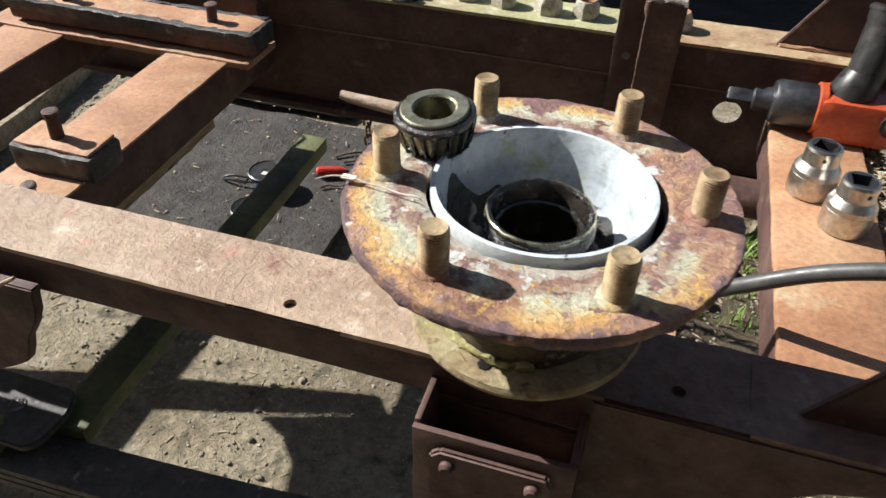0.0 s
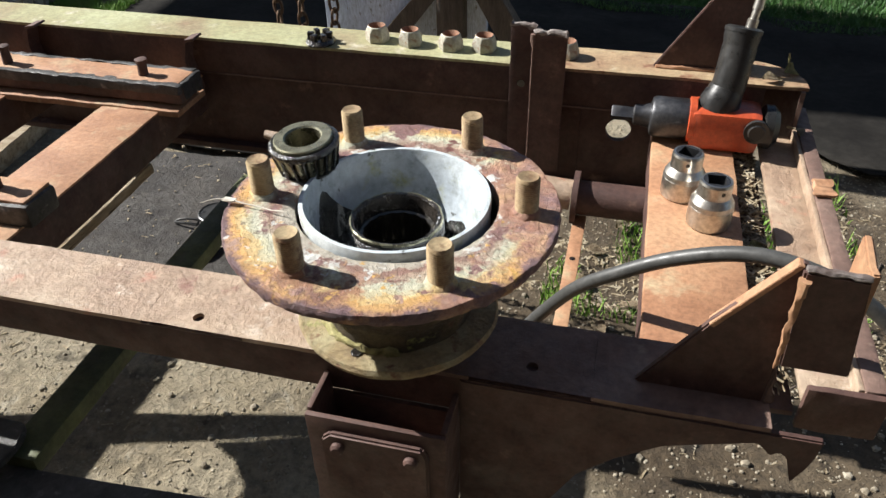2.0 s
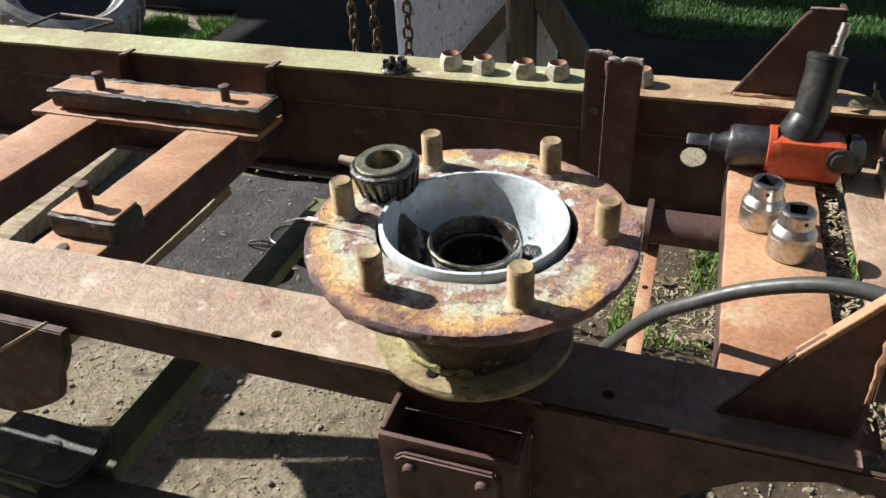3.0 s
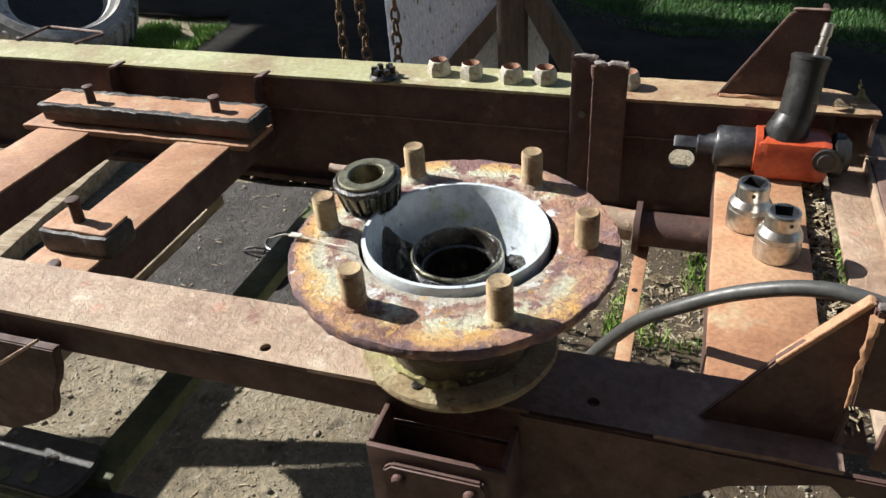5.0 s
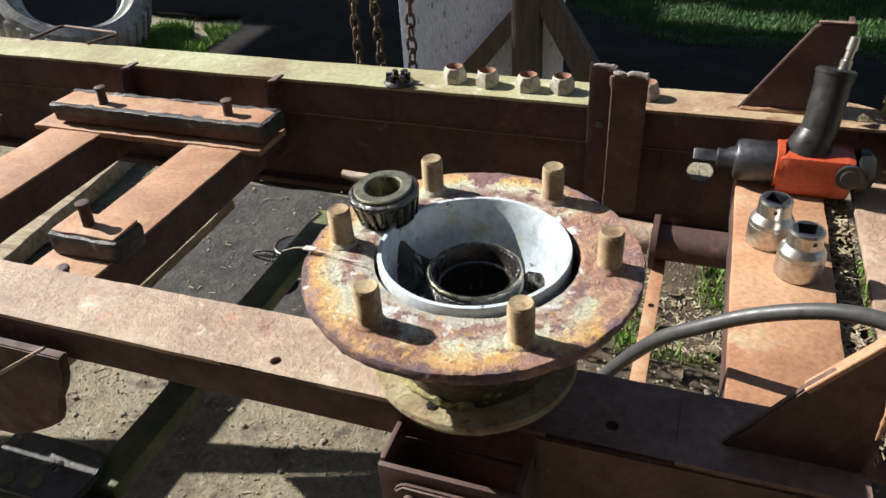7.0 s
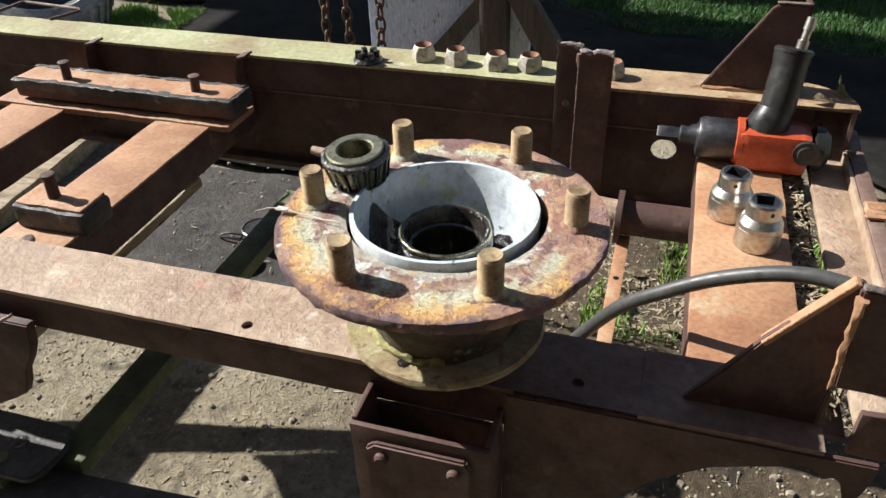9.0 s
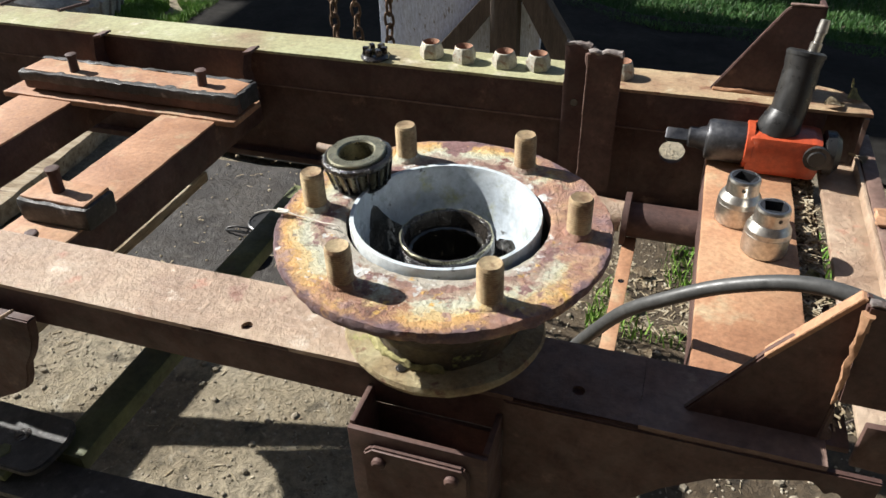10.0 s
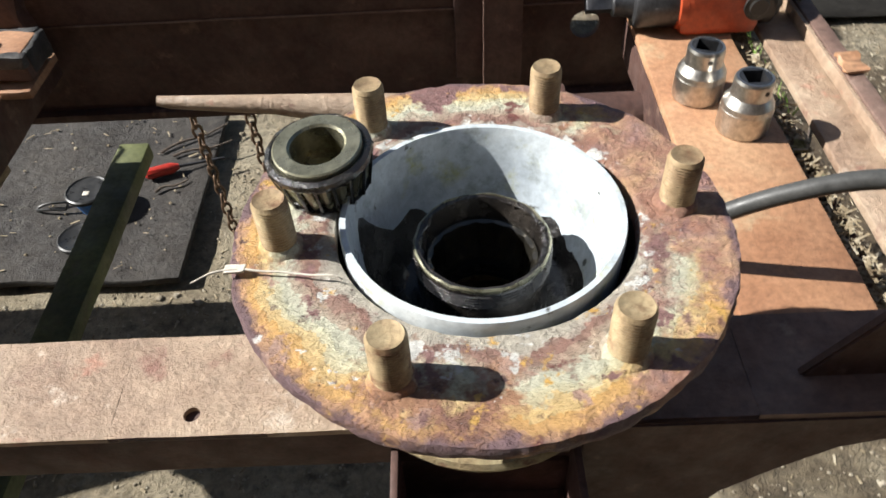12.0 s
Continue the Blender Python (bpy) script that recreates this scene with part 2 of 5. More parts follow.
def dark_soil_and_shade(m):
    """Darker soil round one end of the frame, partly painted shade, with a ragged margin."""
    n, l = m.node_tree.nodes, m.node_tree.links
    b = n["Principled BSDF"]
    old = b.inputs["Base Color"].links[0].from_socket
    co = n.new("ShaderNodeTexCoord")
    off = n.new("ShaderNodeVectorMath")
    off.operation = "SUBTRACT"
    off.inputs[1].default_value = (0.50, 0.90, 0.0)
    l.new(co.outputs["Object"], off.inputs[0])
    size = n.new("ShaderNodeVectorMath")
    size.operation = "MULTIPLY"
    size.inputs[1].default_value = (1.35, 1.25, 0.0)
    l.new(off.outputs[0], size.inputs[0])
    far = n.new("ShaderNodeVectorMath")
    far.operation = "LENGTH"
    l.new(size.outputs[0], far.inputs[0])
    t = n.new("ShaderNodeTexNoise")
    t.inputs["Scale"].default_value, t.inputs["Detail"].default_value = 7.0, 8.0
    l.new(co.outputs["Object"], t.inputs["Vector"])
    q = n.new("ShaderNodeMath")
    q.operation = "MULTIPLY_ADD"
    q.inputs[1].default_value = 0.9
    l.new(t.outputs["Fac"], q.inputs[0]), l.new(far.outputs["Value"], q.inputs[2])
    r = n.new("ShaderNodeMapRange")
    for k, v in enumerate((1.15, 1.5, 1.0, 0.0)):
        r.inputs[k + 1].default_value = v
    l.new(q.outputs[0], r.inputs[0])
    x = n.new("ShaderNodeMix")
    x.data_type, x.blend_type = "RGBA", "MULTIPLY"
    x.inputs[7].default_value = (0.36, 0.31, 0.27, 1)
    l.new(r.outputs[0], x.inputs[0]), l.new(old, x.inputs[6])
    l.new(x.outputs[2], b.inputs["Base Color"])


dark_soil_and_shade(DIRT)
MATTING = mat("rubber_matting", [(0.026, 0.022, 0.019), (0.050, 0.043, 0.036)], 7, (0.7, 0.95), 0, 1.0, 60, [((0.075, 0.066, 0.055), 0.60, 0.72)], 22, 0.008)
OLDWOOD = mat("grey_weathered_wood", [(0.22, 0.155, 0.09), (0.37, 0.29, 0.19), (0.47, 0.39, 0.28)], 9, (0.75, 0.95), 0, 0.8, 60, [((0.09, 0.06, 0.04), 0.58, 0.68)], 14, 0.004, stretch=(6, 1, 6))
TIMBER = mat("dark_creosoted_timber", [(0.075, 0.055, 0.042), (0.15, 0.115, 0.088)], 9, (0.75, 0.95), 0, 0.8, 60, None, 14, 0.004, stretch=(6, 6, 1))
GREYBOARD = mat("flaking_grey_board", [(0.66, 0.74, 0.90), (0.76, 0.83, 0.95)], 6, (0.7, 0.9), 0, 0.5, 60, [((0.22, 0.21, 0.20), 0.6, 0.66)], 22, 0.003, stretch=(4, 4, 1))
CHAINRUST = mat("rusty_chain_steel", [(0.12, 0.07, 0.04), (0.22, 0.15, 0.10)], 60, (0.5, 0.8), 0.5, 0.4, 200)
BLADE = mat("grass_blades", [(0.07, 0.17, 0.015), (0.14, 0.27, 0.03), (0.26, 0.34, 0.09)], 30, (0.5, 0.7), 0, 0.0, 90)
CHIP = mat("wood_chips_and_straw", [(0.13, 0.09, 0.05), (0.30, 0.24, 0.15), (0.50, 0.44, 0.33)], 60, (0.8, 0.95), 0, 0.2, 200)
LAWN = mat("lawn_grass", [(0.020, 0.070, 0.012), (0.038, 0.115, 0.018), (0.075, 0.165, 0.028)], 6, (0.5, 0.7), 0, 0.0, 60)
GRIT = mat("yard_grit", [(0.16, 0.135, 0.09), (0.26, 0.22, 0.16), (0.42, 0.38, 0.30)], 40, (0.8, 1.0), 0, 0.3, 200)
# black that stands for yard ground lying in deep shade
SHADE_BLACK = mat("black_tarpaulin", [(0.011, 0.010, 0.009), (0.024, 0.022, 0.019)], 5, (0.9, 1.0), 0, 0.3, 40)
SHADE_BLACK.node_tree.nodes["Principled BSDF"].inputs["Specular IOR Level"].default_value = 0.12
SLAG = mat("burnt_slag", [(0.10, 0.06, 0.05), (0.30, 0.27, 0.25)], 60, (0.6, 0.9), 0.2, 0.8, 200)
TYRE = mat("dusty_tyre_rubber", [(0.16, 0.155, 0.14), (0.32, 0.31, 0.29), (0.45, 0.44, 0.41)], 12, (0.8, 0.95), 0, 0.6, 90, [((0.05, 0.05, 0.045), 0.6, 0.7)], 20)
RIM = mat("grey_painted_rim", [(0.45, 0.45, 0.42), (0.60, 0.60, 0.57)], 9, (0.5, 0.7), 0.0, 0.3, 90, [((0.25, 0.17, 0.11), 0.62, 0.7)], 20)
BLUE = mat("blue_tin_paint", [(0.02, 0.16, 0.50), (0.03, 0.20, 0.58)], 20, (0.3, 0.5), 0, 0.1, 90)
RED = mat("red_plastic", [(0.45, 0.03, 0.02), (0.55, 0.05, 0.03)], 20, (0.3, 0.5), 0, 0.1, 90)
STRING = mat("pale_twine", [(0.55, 0.50, 0.42), (0.66, 0.62, 0.54)], 60, (0.8, 0.95), 0, 0.4, 300)


# ---- mesh helpers ----
def box(bm, x0, x1, y0, y1, z0, z1, bevel=0.0, cuts=0):
    ret = bmesh.ops.create_cube(bm, size=1)
    for v in ret["verts"]:
        v.co = ((x0 + x1) / 2 + v.co.x * (x1 - x0), (y0 + y1) / 2 + v.co.y * (y1 - y0), (z0 + z1) / 2 + v.co.z * (z1 - z0))
    es = list({e for v in ret["verts"] for e in v.link_edges})
    if cuts:
        longest = max(e.calc_length() for e in es)
        bmesh.ops.subdivide_edges(bm, edges=[e for e in es if e.calc_length() > longest * 0.95], cuts=cuts, use_grid_fill=True)
    if bevel:
        done = [e for e in bm.edges if e.is_valid and len(e.link_faces) == 2 and e.calc_face_angle(0) > 0.6 and e.is_convex]
        bmesh.ops.bevel(bm, geom=done, offset=bevel, segments=2, affect="EDGES", profile=0.6)
    return bm


def solid(x0, x1, y0, y1, z0, z1, bevel=0.002, cuts=0):
    return box(bmesh.new(), x0, x1, y0, y1, z0, z1, bevel, cuts)


def prism(points, a0, a1, axis="y", bevel=0.0015):
    """A flat plate: an outline in two axes, drawn out along the third."""
    bm = bmesh.new()
    put = {"x": lambda p, a: (a, p[0], p[1]), "y": lambda p, a: (p[0], a, p[1]), "z": lambda p, a: (p[0], p[1], a)}[axis]
    lo, hi = [bm.verts.new(put(p, a0)) for p in points], [bm.verts.new(put(p, a1)) for p in points]
    bm.faces.new(lo), bm.faces.new(hi[::-1])
    for k in range(len(points)):
        j = (k + 1) % len(points)
        bm.faces.new((lo[k], hi[k], hi[j], lo[j]))
    bmesh.ops.recalc_face_normals(bm, faces=bm.faces)
    if bevel:
        bmesh.ops.bevel(bm, geom=[e for e in bm.edges if e.calc_face_angle(0) > 0.5], offset=bevel, segments=2, affect="EDGES")
    return bm


def lathe(bm, profile, seg=64, centre=(0, 0), wob=None, caps=True):
    """Turn a profile of (radius, height) about the upright axis."""
    rings = []
    for k, (r, z) in enumerate(profile):
        ring = []
        for s in range(seg):
            a = 2 * math.pi * s / seg
            rr, zz = (r, z) if wob is None else wob(r, z, a, k)
            ring.append(bm.verts.new((centre[0] + rr * math.cos(a), centre[1] + rr * math.sin(a), zz)))
        rings.append(ring)
    for a, c in zip(rings, rings[1:]):
        for s in range(seg):
            bm.faces.new((a[s], a[(s + 1) % seg], c[(s + 1) % seg], c[s]))
    for ring, flip in ((rings[0], True), (rings[-1], False)):
        if caps and profile[0] != profile[-1]:
            bm.faces.new(ring[::-1] if flip else ring)
    bmesh.ops.recalc_face_normals(bm, faces=bm.faces)
    return bm


def tube(bm, pts, radius, seg=12, closed=False):
    """A round bar along points; radius is one number or one a point."""
    pts = [Vector(p) for p in pts]
    radii = radius if isinstance(radius, (list, tuple)) else [radius] * len(pts)
    side, rings = None, []
    for k, p in enumerate(pts):
        nxt, prv = (pts[(k + 1) % len(pts)], pts[k - 1]) if closed else (pts[min(k + 1, len(pts) - 1)], pts[max(k - 1, 0)])
        d = (nxt - prv).normalized()
        side = (side - d * side.dot(d)).normalized() if side is not None else d.orthogonal().normalized()
        up = d.cross(side)
        rings.append([bm.verts.new(p + (side * math.cos(2 * math.pi * s / seg) + up * math.sin(2 * math.pi * s / seg)) * radii[k]) for s in range(seg)])
    pairs = list(zip(rings, rings[1:])) + ([(rings[-1], rings[0])] if closed else [])
    for a, c in pairs:
        for s in range(seg):
            bm.faces.new((a[s], a[(s + 1) % seg], c[(s + 1) % seg], c[s]))
    if not closed:
        bm.faces.new(rings[0][::-1]), bm.faces.new(rings[-1])
    bmesh.ops.recalc_face_normals(bm, faces=bm.faces)
    return bm


def roughen(bm, amp, scale, axes=(1, 1, 1)):
    for v in bm.verts:
        d = noise.noise_vector(v.co * scale)
        v.co += Vector((d.x * axes[0], d.y * axes[1], d.z * axes[2])) * amp
    return bm


def smooth_curve(pts, steps=8):
    pts = [Vector(p) for p in pts]
    ext = [2 * pts[0] - pts[1], *pts, 2 * pts[-1] - pts[-2]]
    out = []
    for k in range(1, len(ext) - 2):
        p0, p1, p2, p3 = ext[k - 1:k + 3]
        for s in range(steps):
            t = s / steps
            out.append(0.5 * ((2 * p1) + (p2 - p0) * t + (2 * p0 - 5 * p1 + 4 * p2 - p3) * t * t + (3 * p1 - p0 - 3 * p2 + p3) * t ** 3))
    return out + [pts[-1]]


def finish(name, bm, material, smooth=35):
    me = bpy.data.meshes.new(name)
    bm.to_mesh(me)
    bm.free()
    for m in material if isinstance(material, (list, tuple)) else [material]:
        me.materials.append(m)
    for p in me.polygons:
        p.use_smooth = smooth > 0
    if smooth > 0:
        me.set_sharp_from_angle(angle=radians(smooth))
    return me


def part(name, bm, material, parent, label="", m=None, smooth=35):
    ob = new(name, finish(name, bm, material, smooth))
    ob.parent = parent
    if m is not None:
        ob.matrix_basis = m
    return tagged(ob, label)


def thing(name, label, category, m=None, group="", kind=""):
    ob = new(name)
    ob.empty_display_size = 0.05
    if m is not None:
        ob.matrix_basis = m
    return tagged(ob, label, category, group, kind)


def single(name, bm, material, label, category, m=None, group="", kind="", smooth=35):
    ob = new(name, finish(name, bm, material, smooth))
    if m is not None:
        ob.matrix_basis = m
    return tagged(ob, label, category, group, kind)


def twin(ob, m, parent):
    """A further part on the same mesh."""
    o = new(ob.name.split(".")[0], ob.data)
    o.parent, o.matrix_basis = parent, m
    return o


# ---- ground ----
def ground():
    bm = bmesh.new()
    xs = [-60, -30, -15, -8, -5, -3.6] + [-3 + 0.06 * k for k in range(84)] + [2.4, 3.2, 5, 8, 15, 30, 60]
    ys = [-60, -30, -15, -8, -4, -2] + [-1 + 0.06 * k for k in range(75)] + [3.8, 4.5, 6, 9, 15, 30, 60]
    grid = []
    for y in ys:
        row = []
        for x in xs:
            z = 0.010 * noise.noise(Vector((x * 2.2, y * 2.2, 0))) + 0.006 * noise.noise(Vector((x * 9, y * 9, 4)))
            row.append(bm.verts.new((x, y, z)))
        grid.append(row)
    for a, c in zip(grid, grid[1:]):
        for k in range(len(xs) - 1):
            bm.faces.new((a[k], a[k + 1], c[k + 1], c[k]))
    return single("ground", bm, DIRT, "bare trodden dirt yard with grit and straw", "ground", kind="structure", smooth=180)


ground()


def shed_wall():
    """An unseen boarded wall, added behind the camera to keep sky light off the near faces."""
    w = thing("shed_wall", "unseen dark boarded wall closing the yard, added to block sky", "wall", kind="structure")
    for k in range(40):
        part("board", solid(-5.0 + 0.25 * k, -5.0 + 0.25 * k + 0.244, -1.50, -1.47 + 0.004 * (k % 3), 0.0, 3.0, 0.002), TIMBER, w)


shed_wall()


# ---- trailer chassis ----
chassis = thing("trailer_chassis", "rusty red-oxide steel trailer frame, stripped bare", "trailer")


def pierced(x0, x1, y0, y1, z0, z1, cx, cz, r, seg=32):
    """An upright web plate with a round hole through it."""
    bm = bmesh.new()
    sheets = []
    for y in (y0, y1):
        inner, outer = [], []
        for s in range(seg):
            a = 2 * math.pi * (s + 0.5) / seg
            dx, dz = math.cos(a), math.sin(a)
            inner.append(bm.verts.new((cx + r * dx, y, cz + r * dz)))
            k = min(((x1 - cx) if dx > 0 else (cx - x0)) / max(abs(dx), 1e-6), ((z1 - cz) if dz > 0 else (cz - z0)) / max(abs(dz), 1e-6))
            outer.append(bm.verts.new((cx + k * dx, y, cz + k * dz)))
        for px in (x0, x1):
            for pz in (z0, z1):
                min(outer, key=lambda v: (v.co.x - px) ** 2 + (v.co.z - pz) ** 2).co = (px, y, pz)
        for s in range(seg):
            j = (s + 1) % seg
            bm.faces.new((inner[s], inner[j], outer[j], outer[s]))
        sheets.append(inner)
    for s in range(seg):
        j = (s + 1) % seg
        bm.faces.new((sheets[0][s], sheets[0][j], sheets[1][j], sheets[1][s]))
    bmesh.ops.recalc_face_normals(bm, faces=bm.faces)
    return bm


def rail_near():
    # body darker than its top, with the front's shade in the colour
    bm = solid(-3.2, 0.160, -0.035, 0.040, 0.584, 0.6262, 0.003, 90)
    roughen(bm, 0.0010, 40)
    rail = part("side_rail", bm, OXIDE, chassis, "red-oxide rail body, darkened for its shaded front")

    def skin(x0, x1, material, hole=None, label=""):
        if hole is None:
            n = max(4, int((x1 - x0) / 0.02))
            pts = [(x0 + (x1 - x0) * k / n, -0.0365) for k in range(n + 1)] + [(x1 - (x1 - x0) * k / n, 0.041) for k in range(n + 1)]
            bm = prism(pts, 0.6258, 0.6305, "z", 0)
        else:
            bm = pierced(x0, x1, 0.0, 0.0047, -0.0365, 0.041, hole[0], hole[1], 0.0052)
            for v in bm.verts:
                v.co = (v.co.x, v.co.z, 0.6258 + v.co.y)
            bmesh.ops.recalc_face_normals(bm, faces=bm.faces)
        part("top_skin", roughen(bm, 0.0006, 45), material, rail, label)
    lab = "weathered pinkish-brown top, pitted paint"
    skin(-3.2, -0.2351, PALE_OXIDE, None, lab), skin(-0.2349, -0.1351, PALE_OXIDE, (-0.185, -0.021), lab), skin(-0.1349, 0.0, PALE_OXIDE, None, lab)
    # beyond the hub the skin is darker, painting in the hub's shadow
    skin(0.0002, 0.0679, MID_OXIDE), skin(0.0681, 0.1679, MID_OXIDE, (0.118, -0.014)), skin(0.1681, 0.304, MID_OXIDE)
    return rail


def rail_far():
    bm = solid(-3.2, 0.355, 0.588, 0.668, 0.572, 0.628, 0.004, 90)
    roughen(bm, 0.0012, 30)
    rail = part("side_rail", bm, OXIDE, chassis, "dark red-oxide channel rail")
    part("web", roughen(solid(-3.2, 0.105, 0.597, 0.606, 0.44, 0.573, 0, 60), 0.001, 30), OXIDE, rail)
    part("web", solid(0.225, 0.355, 0.597, 0.606, 0.44, 0.573, 0), OXIDE, rail)
    part("web", pierced(0.105, 0.225, 0.597, 0.606, 0.44, 0.573, 0.163, 0.535, 0.019), OXIDE, rail, "web with a round hole")
    for x in (0.105, 0.225):
        part("joint_strip", solid(x - 0.010, x + 0.010, 0.6072, 0.6100, 0.441, 0.571, 0.0005), OXIDE, rail)
    part("bottom_flange", roughen(solid(-3.2, 0.355, 0.582, 0.668, 0.428, 0.440, 0.003, 60), 0.001, 30), OXIDE, rail)
    # top flange: lichen along most of it, bare rusty tan towards its rounded outer corner
    n = 80
    pts = [(-3.2 + 3.22 * k / n, 0.587) for k in range(n + 1)] + [(0.02 - 3.22 * k / n, 0.669) for k in range(n + 1)]
    part("top_flange", roughen(prism(pts, 0.6275, 0.632, "z", 0), 0.0012, 30), LICHEN, rail, "yellow-green lichen over old paint")
    pts = [(0.0205 + 0.29 * k / 16, 0.587) for k in range(17)] + [(0.355, 0.587), (0.410, 0.587)] + [(0.335 + 0.075 * math.cos(radians(a)), 0.594 + 0.075 * math.sin(radians(a))) for a in range(0, 91, 10)] + [(0.31 - 0.2895 * k / 16, 0.669) for k in range(17)]
    part("flange_end", roughen(prism(pts, 0.6275, 0.632, "z", 0), 0.0012, 30), WORN, rail, "bare rusty tan flange end")
    corner = [(0.335 + 0.072 * math.cos(radians(a)), 0.594 + 0.072 * math.sin(radians(a))) for a in range(-10, 91, 10)]
    corner += [(0.335 + 0.066 * math.cos(radians(a)), 0.594 + 0.066 * math.sin(radians(a))) for a in range(90, -11, -10)]
    part("corner_web", roughen(prism(corner, 0.524, 0.627, "z", 0), 0.001, 40), MID_OXIDE, rail, "rounded corner web")
    # seam lighter than the web, painting the sun that grazes it
    part("seam", roughen(solid(-3.2, 0.355, 0.5862, 0.5885, 0.5700, 0.5725, 0.001, 60), 0.0008, 30), MID_OXIDE, rail, "thin folded seam along the web")
    loop = [(-1.125, 0.664, 0.634), (-1.120, 0.738, 0.634), (-1.112, 0.745, 0.634), (-0.975, 0.735, 0.632), (-0.968, 0.728, 0.631), (-0.985, 0.664, 0.634)]
    part("rope_loop", tube(bmesh.new(), loop, 0.0032, 8), MID_OXIDE, rail, "thin bent rod loop behind the flange")
    for x, w in ((-0.805, 0.03), (-0.512, 0.028)):
        hk = prism([(x - w, 0.62), (x - w + 0.012, 0.636), (x, 0.640), (x + 0.002, 0.637), (x - w + 0.014, 0.632), (x - w + 0.006, 0.60), (x - w + 0.016, 0.545), (x - w + 0.010, 0.545), (x - w, 0.60)], 0.560, 0.587, "y", 0)
        part("lashing_hook", hk, OXIDE, rail)
    return rail


near_rail, far_rail = rail_near(), rail_far()
# low left part is added depth, standing where the ground lies in shadow
torn = [(0.061, 0.6255), (0.343, 0.6255), (0.341, 0.604), (0.338, 0.590), (0.331, 0.572), (0.326, 0.586), (0.322, 0.600), (0.315, 0.605), (0.309, 0.599), (0.304, 0.605), (0.297, 0.612), (0.262, 0.600), (0.229, 0.587), (0.195, 0.562), (0.165, 0.530), (0.128, 0.450), (0.061, 0.400)]
part("torn_web", roughen(prism(torn, -0.0375, -0.0310, "y"), 0.0010, 90), OXIDE, near_rail, "rail end with its web rusted through")
part("inner_web", solid(0.1605, 0.300, 0.034, 0.040, 0.585, 0.6255, 0.001), OXIDE, near_rail)


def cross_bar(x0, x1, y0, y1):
    # dark sides and orange top put shade and sunlight into the paint
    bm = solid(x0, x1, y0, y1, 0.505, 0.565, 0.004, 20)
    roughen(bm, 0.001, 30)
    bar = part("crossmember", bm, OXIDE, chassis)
    part("top_face", roughen(solid(x0 - 0.0005, x1 + 0.0005, y0, y1, 0.5635, 0.5668, 0.001, 20), 0.0008, 30), ORANGE_OXIDE, bar, "orange-brown top skin, lighter as if sunlit")
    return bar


cross_bar(-0.905, -0.800, 0.045, 0.586)
cross_bar(-0.622, -0.525, 0.045, 0.586)


def bolt_up(parent, x, y, z, h, r=0.009):
    bm = bmesh.new()
    tube(bm, [(x, y, z), (x + 0.002, y, z + h * 0.8), (x + 0.002, y, z + h)], [r * 0.85, r * 0.8, r * 0.7], 10)
    lathe(bm, [(r, z + h - 0.006), (r * 1.05, z + h - 0.001), (r * 0.8, z + h)], 8, (x + 0.002, y))
    return part("bolt", roughen(bm, 0.0006, 200), OXIDE, parent)


def clamp_far():
    bm = solid(-0.900, -0.487, 0.460, 0.520, 0.574, 0.604, 0.006, 30)
    blk = part("clamp_block", roughen(bm, 0.002, 45), OXIDE, chassis, "red-oxide block with black tarred edges")
    for x0, x1, y0, y1, z0, z1 in ((-0.901, -0.487, 0.457, 0.470, 0.591, 0.6070), (-0.4925, -0.4855, 0.4705, 0.521, 0.578, 0.6070), (-0.899, -0.4925, 0.5125, 0.522, 0.600, 0.6085)):
        part("tar_edge", roughen(solid(x0, x1, y0, y1, z0, z1, 0.002, 40), 0.003, 70), TAR_AND_SHADE, blk, "crusty black tar")
    top = solid(-0.896, -0.492, 0.466, 0.518, 0.602, 0.6075, 0.002, 30)
    part("clamp_face", roughen(top, 0.0015, 40), ORANGE_OXIDE, blk)
    part("clamp_strap", roughen(solid(-0.940, -0.490, 0.447, 0.530, 0.5600, 0.5700, 0.002, 30), 0.001, 40), ORANGE_OXIDE, chassis)
    bolt_up(blk, -0.803, 0.480, 0.604, 0.034)
    bolt_up(blk, -0.562, 0.486, 0.604, 0.030)


def clamp_near():
    bm = solid(-0.612, -0.506, 0.135, 0.190, 0.566, 0.598, 0.006, 10)
    blk = part("clamp_block", roughen(bm, 0.002, 45), TAR_AND_SHADE, chassis, "black tarred edges")
    part("clamp_face", roughen(solid(-0.608, -0.510, 0.141, 0.188, 0.596, 0.6015, 0.002, 10), 0.0015, 40), ORANGE_OXIDE, blk)
    bolt_up(blk, -0.566, 0.163, 0.600, 0.036)
    bolt_up(chassis, -0.545, 0.085, 0.565, 0.03, 0.008)


clamp_far()
clamp_near()


